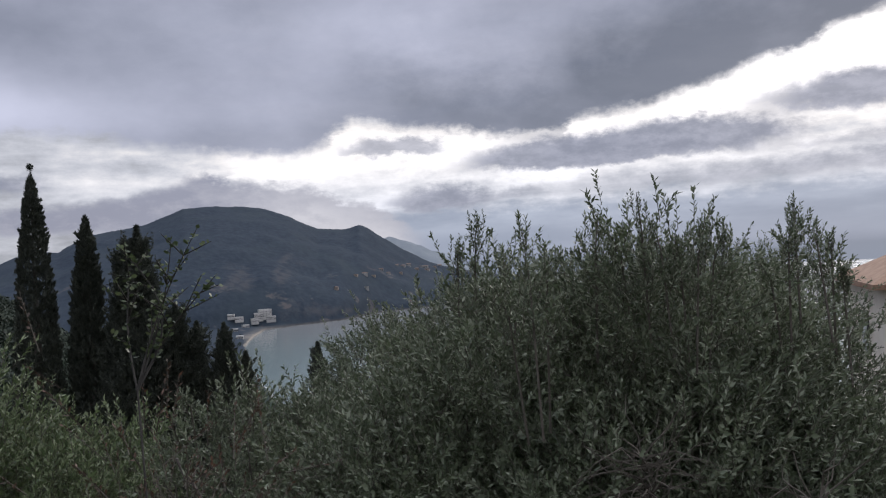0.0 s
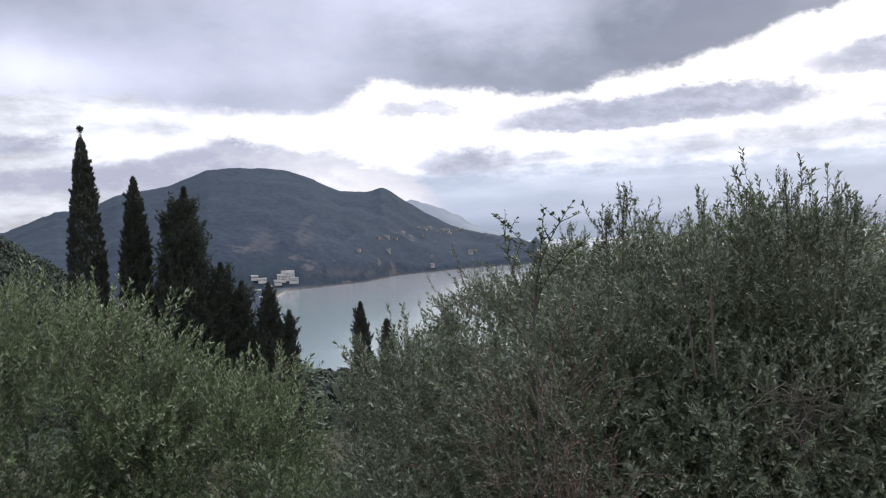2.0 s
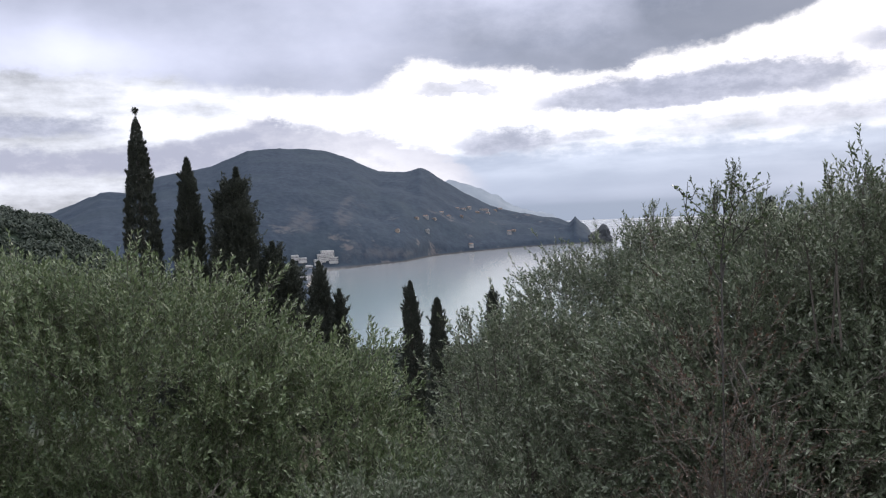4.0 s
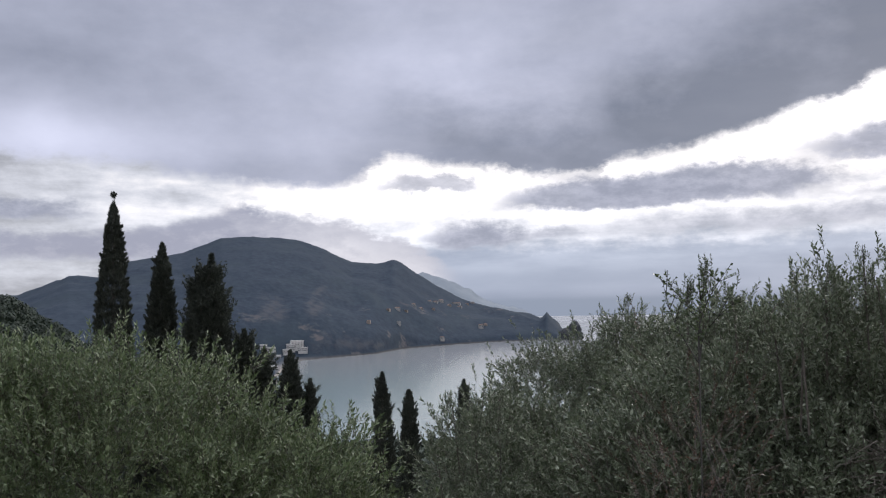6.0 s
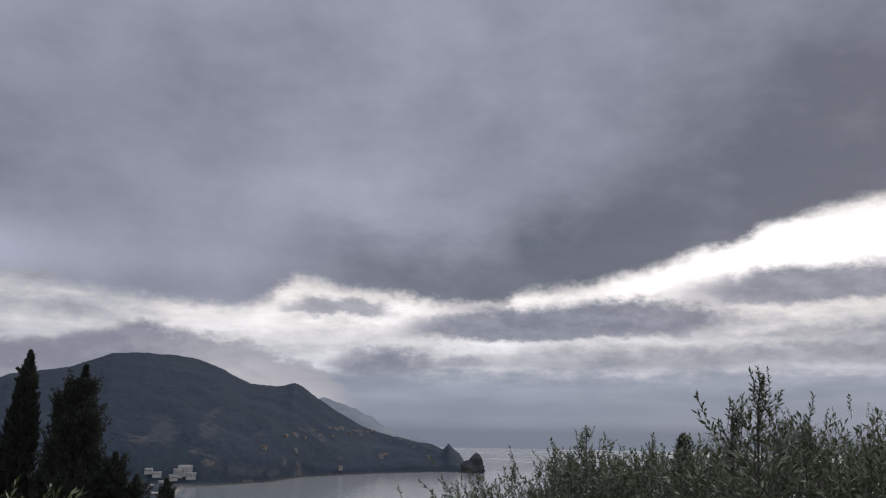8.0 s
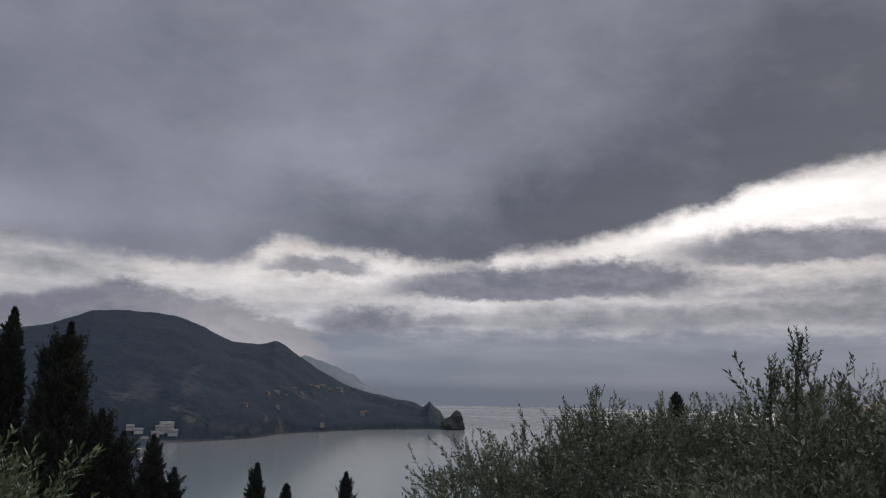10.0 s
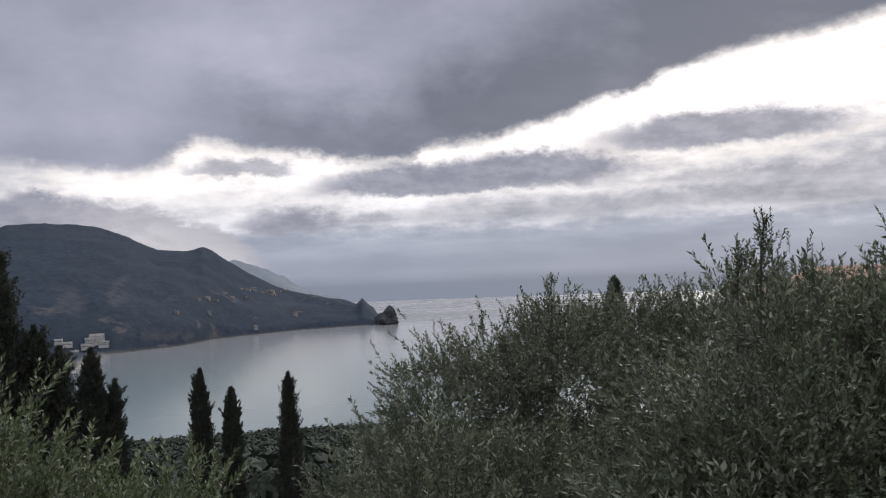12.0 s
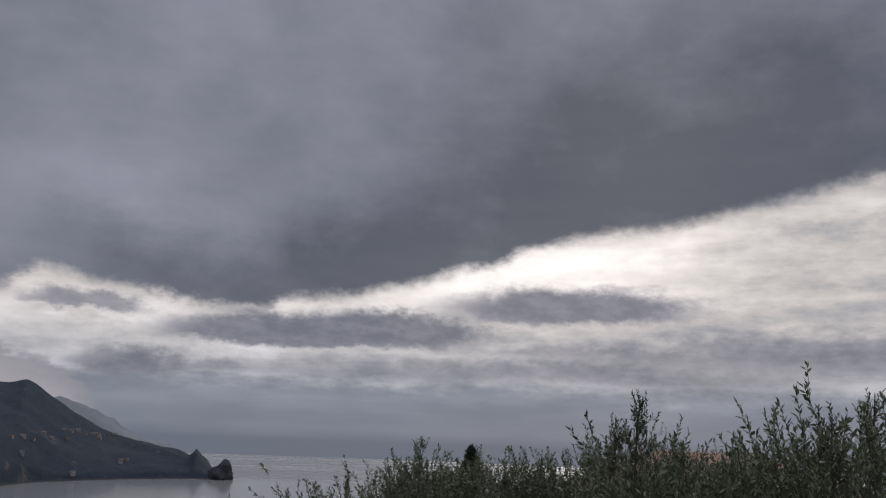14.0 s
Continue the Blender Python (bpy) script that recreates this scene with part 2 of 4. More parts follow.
def ground_material(scars):
    m, g, b, out = material("wooded_ground")
    geo = g.add("ShaderNodeNewGeometry")
    pos = geo.outputs["Position"]
    sep = g.add("ShaderNodeSeparateXYZ")
    g.put(sep.inputs[0], pos)
    big = g.noise(pos, 0.006, 5, 0.6)
    tree = g.noise(pos, 0.07, 4, 0.65)
    fine = g.noise(pos, 0.6, 3, 0.6)
    # aerial haze is put into the colour: blue-grey tones for the mountain's woods
    hazed_wood = g.mix(g.smooth(tree, 0.3, 0.75), (0.030, 0.042, 0.060), (0.045, 0.060, 0.080))
    hazed_wood = g.mix(g.math("MULTIPLY", g.smooth(big, 0.45, 0.7), 0.5), hazed_wood, (0.048, 0.064, 0.076))
    rock = g.mix(fine, (0.105, 0.095, 0.095), (0.17, 0.155, 0.15))
    bare = g.smooth(g.noise(pos, 0.011, 4, 0.7), 0.585, 0.68)
    bare = g.math("MULTIPLY", bare, g.math("SUBTRACT", 1.0, g.smooth(sep.outputs[2], 45, 150)))
    torn = g.math("MULTIPLY", g.math("SUBTRACT", g.noise(pos, 0.05, 5, 0.7), 0.5), 2.6)
    for sx, sy, sz, w, h in scars:
        dx = g.math("DIVIDE", g.math("SUBTRACT", sep.outputs[0], sx), w)
        dz = g.math("DIVIDE", g.math("SUBTRACT", sep.outputs[2], sz), h)
        d = g.math("ADD", g.math("SQRT", g.math("ADD", g.math("MULTIPLY", dx, dx), g.math("MULTIPLY", dz, dz))), torn)
        bare = g.math("MAXIMUM", bare, g.math("MULTIPLY", g.math("SUBTRACT", 1.0, g.smooth(d, 0.0, 1.0)), g.math("MULTIPLY", g.smooth(sep.outputs[1], 1200, 1300), 0.42)))
    earth = g.mix(g.noise(pos, 6.0, 5, 0.6), (0.035, 0.032, 0.02), (0.085, 0.075, 0.05))
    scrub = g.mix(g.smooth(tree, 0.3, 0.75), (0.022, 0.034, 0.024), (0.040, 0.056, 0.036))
    # green scrub nearer by gives way to the haze-tinted woods farther off
    hazed_wood = g.mix(g.smooth(sep.outputs[1], 550, 1000), scrub, hazed_wood)
    hazed_wood = g.mix(g.smooth(sep.outputs[1], 40, 160), earth, hazed_wood)
    col = g.mix(g.math("MULTIPLY", bare, 0.75), hazed_wood, rock)
    shore = g.math("SUBTRACT", 1.0, g.smooth(g.math("ADD", sep.outputs[2], g.math("MULTIPLY", tree, 3.0)), 3.2, 6.5))
    beach = g.math("SUBTRACT", 1.0, g.smooth(sep.outputs[1], 1480, 1640))
    strand = g.mix(beach, g.mix(tree, (0.04, 0.044, 0.05), (0.10, 0.098, 0.098)), g.mix(tree, (0.24, 0.215, 0.19), (0.38, 0.35, 0.31)))
    col = g.mix(shore, col, strand)
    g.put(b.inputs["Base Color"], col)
    b.inputs["Roughness"].default_value = 0.95
    b.inputs["Specular IOR Level"].default_value = 0.1
    bump(g, b, tree, 0.3, 3.0)
    return m


def water_material():
    m, g, b, out = material("sea_water")
    pos = g.add("ShaderNodeNewGeometry").outputs["Position"]
    sep = g.add("ShaderNodeSeparateXYZ")
    g.put(sep.inputs[0], pos)
    # bright sky reflection is painted into the base colour, paler and greyer far out
    far_sheen = g.smooth(sep.outputs[1], 900, 1700)
    g.put(b.inputs["Base Color"], g.mix(far_sheen, (0.17, 0.225, 0.225), (0.26, 0.27, 0.275)))
    gusts = g.noise(g.xyz(g.math("MULTIPLY", sep.outputs[0], 0.16), sep.outputs[1], 3.0), 0.006, 4, 0.55)
    g.put(b.inputs["Roughness"], g.math("ADD", 0.17, g.math("MULTIPLY", g.math("MULTIPLY", g.smooth(gusts, 0.42, 0.62), g.smooth(sep.outputs[1], 2000, 2700)), 0.26)))
    b.inputs["IOR"].default_value = 1.33
    swell = g.noise(pos, 0.012, 3, 0.5)
    bump(g, b, swell, 0.05, 0.9)
    return m


OLIVE = leaf_material("olive_leaves", (0.066, 0.086, 0.050), (0.135, 0.168, 0.096), (0.28, 0.31, 0.225), rough=0.42)
OLIVE_GREEN = leaf_material("young_olive_leaves", (0.068, 0.098, 0.044), (0.145, 0.195, 0.086), (0.27, 0.315, 0.185), rough=0.42)
SHRUB = leaf_material("shrub_leaves", (0.045, 0.065, 0.030), (0.09, 0.125, 0.055), (0.17, 0.21, 0.10), rough=0.4)
DRY = leaf_material("dry_red_leaves", (0.045, 0.034, 0.024), (0.075, 0.050, 0.034), (0.14, 0.075, 0.048))
CYPRESS = leaf_material("cypress_foliage", (0.040, 0.048, 0.040), (0.062, 0.073, 0.057), (0.095, 0.106, 0.080), 0.8, 0.1, 0.8)
WOODS = leaf_material("woodland_foliage", (0.024, 0.036, 0.026), (0.034, 0.049, 0.033), (0.048, 0.064, 0.040), 0.05, 0.1, 0.8)
STEM = plain_material("dark_twig", (0.018, 0.016, 0.013), (0.035, 0.031, 0.026), 30.0)
BARK = plain_material("grey_bark", (0.05, 0.042, 0.036), (0.11, 0.098, 0.085), 18.0)
TWIG = plain_material("brown_twig", (0.07, 0.06, 0.048), (0.13, 0.115, 0.095), 30.0)
WATER = water_material()
# the far hill's pale blue-grey is distance haze painted into the base colour
FARHILL = plain_material("haze_tinted_hill", (0.17, 0.20, 0.235), (0.22, 0.25, 0.28), 0.01, 1.0, 0.2, 4.0)
PLASTER = plain_material("cream_plaster", (0.62, 0.57, 0.50), (0.74, 0.70, 0.63), 0.8)
WHITEWASH = plain_material("white_plaster", (0.42, 0.41, 0.395), (0.60, 0.585, 0.56), 0.25)
STUCCO = plain_material("weathered_stucco", (0.27, 0.265, 0.26), (0.40, 0.39, 0.375), 0.25)
OCHRE = plain_material("ochre_stucco", (0.25, 0.205, 0.17), (0.34, 0.285, 0.24), 0.3)
TILE = plain_material("terracotta_roof", (0.25, 0.15, 0.10), (0.36, 0.23, 0.16), 2.5)
OLDTILE = plain_material("weathered_roof", (0.17, 0.115, 0.095), (0.24, 0.165, 0.135), 0.7)
GLASS = plain_material("dark_window", (0.03, 0.035, 0.04), (0.05, 0.055, 0.06), 1.0, 0.15, 0.0)
FOAM = plain_material("surf_foam", (0.55, 0.58, 0.58), (0.8, 0.82, 0.82), 0.15)
ROCK = plain_material("shore_rock", (0.030, 0.036, 0.042), (0.062, 0.066, 0.072), 0.4, 0.9, 0.8, 0.6)


# ---- mesh helpers ----
def as_mesh(name, verts, faces, mats, slots=None, smooth=False):
    me = bpy.data.meshes.new(name)
    me.from_pydata(np.asarray(verts, float).tolist(), [], faces if isinstance(faces, list) else faces.tolist())
    for m in mats:
        me.materials.append(m)
    if slots is not None:
        me.polygons.foreach_set("material_index", np.asarray(slots, np.int32))
    if smooth:
        me.polygons.foreach_set("use_smooth", np.ones(len(me.polygons), bool))
    me.update()
    return me


def part(name, me, parent, label=""):
    ob = new(name, me)
    ob.parent = parent
    if label:
        ob["label"] = label
    return ob


def tube(points, radii, sides=7):
    """Verts and quad faces of a round tapered branch."""
    pts = [Vector(p) for p in points]
    verts, faces = [], []
    for i, p in enumerate(pts):
        d = (pts[min(i + 1, len(pts) - 1)] - pts[max(i - 1, 0)]).normalized()
        u = d.orthogonal().normalized()
        w = d.cross(u)
        for k in range(sides):
            a = 2 * math.pi * k / sides
            verts.append(p + (u * math.cos(a) + w * math.sin(a)) * radii[i])
    for i in range(len(pts) - 1):
        for k in range(sides):
            a, b = i * sides + k, i * sides + (k + 1) % sides
            faces.append((a, b, b + sides, a + sides))
    n = len(verts)
    faces.append(tuple(range(n - sides, n)))
    return verts, faces


def joined(pieces):
    verts, faces = [], []
    for v, f in pieces:
        o = len(verts)
        verts += v
        faces += [tuple(i + o for i in q) for q in f]
    return verts, faces


def box(x0, y0, z0, x1, y1, z1):
    v = [(x, y, z) for z in (z0, z1) for y in (y0, y1) for x in (x0, x1)]
    return v, [(0, 2, 3, 1), (4, 5, 7, 6), (0, 1, 5, 4), (2, 6, 7, 3), (0, 4, 6, 2), (1, 3, 7, 5)]


# ---- ground ----
def curve(x, table):
    a = np.array(table, float)
    return np.interp(x, a[:, 0], a[:, 1])


RIDGE = [(-40, 0.6), (-25.2, 0.7), (-22.4, 1.9), (-20.7, 1.95), (-18.8, 2.9), (-15.5, 3.4), (-13.1, 4.35), (-11, 4.52), (-8.2, 4.2), (-6.3, 3.65),
         (-4.4, 2.7), (-3.2, 2.62), (-2.6, 2.53), (-2.1, 2.62), (-1.6, 2.76), (-1.0, 2.5), (-0.4, 2.1), (0.6, 1.42), (3.65, -0.3), (7.1, -1.16), (8.45, -1.6), (8.84, -1.12), (9.15, -1.55), (9.6, -2.05),
         (9.9, -2.5), (10.05, -3.0)]
FAR_SHORE = [(-40, 1500), (-10.5, 1450), (-9.6, 1265), (-9.1, 1420), (-8.2, 1600), (-6.5, 1640), (-2.9, 1743), (-1, 1913), (4.6, 2113), (8, 2190), (9.4, 2200), (11.2, 2160)]
FOOT = [(-40, 1560), (-14, 1600), (-8, 1660), (-6.5, 1660), (-2.9, 1750), (-1, 1915), (4.6, 2115), (8, 2190), (9.4, 2200), (11.2, 2160)]
NEAR_SHORE = [(-10.5, 1460), (-9.65, 1266), (-9.4, 995), (-8.7, 836), (-7.4, 674), (-3, 560), (10, 480), (40, 450), (90, 600)]
SLOPE = [(0, 107.9), (2.5, 107.7), (5, 106.2), (10, 104.2), (20, 101.5), (45, 97.5), (100, 86), (300, 54), (560, 16), (690, 6), (5000, 6)]


def ground_z(az, r):
    """Height of the land at a bearing (degrees, 0 is straight ahead) and distance."""
    az, r = np.asarray(az, float), np.asarray(r, float)
    near = curve(az, NEAR_SHORE)
    far = curve(az, FAR_SHORE)
    z = curve(r, SLOPE)
    ahead = np.clip((115 - np.abs(az)) / 30, 0, 1)
    z = z * ahead + (107.9 + np.clip(r - 4, 0, 1500) * 0.16) * (1 - ahead)
    # wooded spur
    el = curve(az, [(-60, 3), (-34, 2.6), (-27.7, 1.2), (-25.7, 0.55), (-23.9, -0.65), (-21.3, -2.6), (-18, -5.5), (-14, -9)])
    top = EYE + 420 * np.tan(np.radians(el))
    z = np.maximum(z, (top - 4) * np.exp(-((r - 430) / 190) ** 2) * (az < -13) * (az > -100))
    wet = (r > near) & (az > -9.65) & (az < 120)
    z = np.where(wet, np.minimum(z, np.maximum(-5, -(r - near) * 0.12)), z)
    z = np.where((az > -9.65) & (az < 120), np.minimum(z, np.maximum(near - r, 0) * 0.14 + np.maximum(near - r - 45, 0) * 1.2 - np.maximum(r - near, 0) * 0.12), z)
    z = np.maximum(z, -5)
    rr = curve(az, [(-40, 2500), (-11, 2560), (0, 2650), (5, 2500), (8, 2330), (11, 2230)])
    top = EYE + rr * np.tan(np.radians(curve(az, RIDGE)))
    foot = curve(az, FOOT)
    u = (r - foot) / (rr - foot)
    rise = np.where(u < 1, 0.62 * np.sqrt(np.clip(u, 0, 1)) + 0.38 * np.clip(u, 0, 1), 1 - ((u - 1) * (rr - foot) / 700) ** 2)
    hill = np.where((u > 0) & (rise > 0) & (az > -60) & (az < 10.05), 2 + np.maximum(top - 2, 0) * rise, -9)
    flat_land = np.where((r > far) & (r < foot + 100) & (az > -60) & (az < 9.9), 3.5 + 0.004 * (r - far), -9)
    return np.maximum(np.maximum(z, flat_land), hill)


def on_land(az, el, lo=80.0):
    """Where a line of sight from the terrace meets the land."""
    r = np.arange(lo, 4000, 2.0)
    z = EYE + r * math.tan(radians(el))
    hit = np.nonzero(ground_z(np.full_like(r, az), r) > z)[0]
    d = float(r[hit[0]]) if len(hit) else 2200.0
    a = radians(az)
    return d * math.sin(a), d * math.cos(a), float(ground_z(az, d))


def rough_ground(az, r, z):
    """Tree-top and gully relief added to the land."""
    out = z.copy()
    for i in range(len(z)):
        if z[i] < 2 or r[i] < 60:
            continue
        a = math.radians(az[i])
        x, y = r[i] * math.sin(a), r[i] * math.cos(a)
        k = min(1.0, (z[i] - 2) / 25)
        n = noise.noise(Vector((x / 160, y / 160, 1.7))) * 14 + noise.noise(Vector((x / 55, y / 90, 5.1))) * 9 if r[i] > 1200 else 0
        n2 = noise.noise(Vector((x / 9, y / 14, 3.0))) * (1.7 if r[i] > 1200 else 1.6)
        ridge_keep = 0.35 if z[i] > 200 else 0.8
        out[i] = z[i] + k * (n * ridge_keep + n2)
    return out


def land():
    azs = np.concatenate([np.arange(-180, -34, 4.0), np.arange(-34, 36, 0.14), np.arange(36, 180, 4.0)])
    rs = np.concatenate([[0.01], np.geomspace(1.2, 300, 34), np.linspace(315, 1250, 48), np.linspace(1262, 2750, 120), np.linspace(2800, 4980, 14)])
    A, Rr = np.meshgrid(azs, rs)
    a, r = A.ravel(), Rr.ravel()
    z = rough_ground(a, r, ground_z(a, r))
    ar = np.radians(a)
    verts = np.stack([r * np.sin(ar), r * np.cos(ar), z], 1)
    n, m = len(azs), len(rs)
    i, j = np.meshgrid(np.arange(m - 1), np.arange(n), indexing="ij")
    j2 = (j + 1) % n
    faces = np.stack([i * n + j, i * n + j2, (i + 1) * n + j2, (i + 1) * n + j], -1).reshape(-1, 4)
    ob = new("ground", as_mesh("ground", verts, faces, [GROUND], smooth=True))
    tagged(ob, "wooded hillside falling to a bay with a dark mountain beyond", "ground", kind="structure")


# bare rock faces on the mountain: bearing, height angle, half width and half height in metres
SCARS = [(-6.74, 0.7, 16, 20), (-6.9, -0.5, 22, 26), (-7.2, -0.05, 12, 14), (-9.9, -0.4, 26, 30), (-9.3, -0.8, 24, 20), (-6.5, -2.7, 22, 20), (-4.7, -2.85, 30, 16), (-3.7, -3.0, 26, 12), (-0.9, -3.0, 24, 9), (-2.6, -3.05, 18, 9)]
GROUND = ground_material([(*on_land(a, e, 1300), w, h) for a, e, w, h in SCARS])
land()


def sea():
    rs = np.concatenate([[300], np.geomspace(400, 4990, 30)])
    azs = np.arange(-30, 130, 1.0)
    verts = [(r * math.sin(radians(a)), r * math.cos(radians(a)), 0.0) for r in rs for a in azs]
    n = len(azs)
    faces = [(i * n + j, i * n + j + 1, (i + 1) * n + j + 1, (i + 1) * n + j) for i in range(len(rs) - 1) for j in range(n - 1)]
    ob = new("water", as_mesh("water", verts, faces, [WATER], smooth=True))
    tagged(ob, "calm grey-green sea filling the bay to the horizon", "sea", kind="structure")


sea()


def far_headland():
    """A ridge behind the mountain, pale because distance haze is put into its colour."""
    azs = np.arange(-4, 9.6, 0.08)
    el = curve(azs, [(-4, 2.1), (0.4, 1.85), (1.6, 1.5), (2.9, 1.02), (3.6, 0.7), (4.8, -0.13), (7.1, -0.75), (8.2, -1.3), (9.6, -1.9)])
    verts, n = [], len(azs)
    for k, (r, f) in enumerate(((3700, 0.0), (3900, 0.55), (4100, 1.0), (4400, 0.5), (4600, 0.0))):
        for a, e in zip(azs, el):
            top = EYE + 4100 * math.tan(radians(e)) + 9 * noise.noise(Vector((a * 2.3, 0.4, k)))
            verts.append((r * math.sin(radians(a)), r * math.cos(radians(a)), max(-2, f * top)))
    faces = [(i * n + j, i * n + j + 1, (i + 1) * n + j + 1, (i + 1) * n + j) for i in range(4) for j in range(n - 1)]
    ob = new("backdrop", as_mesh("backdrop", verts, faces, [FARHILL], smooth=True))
    tagged(ob, "headland far behind the mountain, with haze painted into its pale colour", "headland", kind="structure")


far_headland()


def ground_at(x, y):
    return float(ground_z(math.degrees(math.atan2(x, y)), math.hypot(x, y)))


# ---- plants ----
def shoot(rng, length, leaves, leaf, width, stem=0.003):
    """One leafy shoot along +z: stem and pairs of narrow leaves."""
    verts, faces, slots = [], [], []
    bend = rng.normal(0, 0.10, 2)
    axis = lambda s: np.array([bend[0] * s * s * length, bend[1] * s * s * length, s * length])
    for s, w in ((0, stem), (1, stem * 0.4)):
        p = axis(s)
        verts += [p + [w, 0, 0], p + [-w / 2, w * 0.87, 0], p + [-w / 2, -w * 0.87, 0]]
    faces += [(0, 1, 4, 3), (1, 2, 5, 4), (2, 0, 3, 5)]
    slots += [1, 1, 1]
    for i in range(leaves):
        s = 0.12 + 0.88 * (i + 0.5) / leaves
        a = i * math.pi + (i // 2) * 1.75 + rng.normal(0, 0.35)
        tilt = rng.uniform(0.55, 1.25) * (1.1 - 0.55 * s)
        d = np.array([math.cos(a) * math.sin(tilt), math.sin(a) * math.sin(tilt), math.cos(tilt)])
        side = np.cross(d, [0, 0, 1])
        side /= np.linalg.norm(side) + 1e-9
        nrm = np.cross(side, d)
        side = side * math.cos(0.6 * rng.normal()) + nrm * math.sin(0.6 * rng.normal())
        L, Wd = leaf * rng.uniform(0.7, 1.15), width * rng.uniform(0.8, 1.2)
        p = axis(s)
        o = len(verts)
        verts += [p, p + d * L * 0.45 + side * Wd, p + d * L - nrm * L * 0.06, p + d * L * 0.45 - side * Wd]
        faces.append((o, o + 1, o + 2, o + 3))
        slots.append(0)
    return np.array(verts), np.array(faces), np.array(slots)


def spread(rng, kinds, where, ways, sizes):
    """Sets shoots at many places, each along its own way; returns verts, faces, slots."""
    V, F, S, o = [], [], [], 0
    pick = rng.integers(0, len(kinds), len(where))
    for k, (v, f, s) in enumerate(kinds):
        idx = np.nonzero(pick == k)[0]
        if not len(idx):
            continue
        z = ways[idx] / np.linalg.norm(ways[idx], axis=1, keepdims=True)
        ref = rng.normal(size=(len(idx), 3))
        x = np.cross(ref, z)
        x /= np.linalg.norm(x, axis=1, keepdims=True)
        y = np.cross(z, x)
        M = np.stack([x, y, z], 2) * sizes[idx][:, None, None]
        P = np.einsum("nij,vj->nvi", M, v) + where[idx][:, None, :]
        V.append(P.reshape(-1, 3))
        F.append((f[None] + (np.arange(len(idx)) * len(v))[:, None, None] + o).reshape(-1, f.shape[1]))
        S.append(np.tile(s, len(idx)))
        o += len(idx) * len(v)
    return np.concatenate(V), np.concatenate(F), np.concatenate(S)


def lobes_points(rng, lobes, count):
    """Points in a crown made of rounded lobes, thick near the surface, with the way outwards."""
    vol = np.array([l[3] * l[4] + l[4] * l[5] + l[3] * l[5] for l in lobes])
    pick = rng.choice(len(lobes), count, p=vol / vol.sum())
    L = np.array(lobes)[pick]
    d = rng.normal(size=(count, 3))
    d /= np.linalg.norm(d, axis=1, keepdims=True)
    d[:, 2] = np.where(rng.random(count) < 0.6, np.abs(d[:, 2]), d[:, 2])
    # a lumpy surface
    lump = np.array([noise.noise(Vector((*(v * 2.1 + p * 0.37),))) for v, p in zip(d, L[:, :3])])
    rad = (0.62 + 0.40 * rng.random(count) ** 0.6) * (1 + 0.28 * lump)
    where = L[:, :3] + d * L[:, 3:6] * rad[:, None]
    return where, d


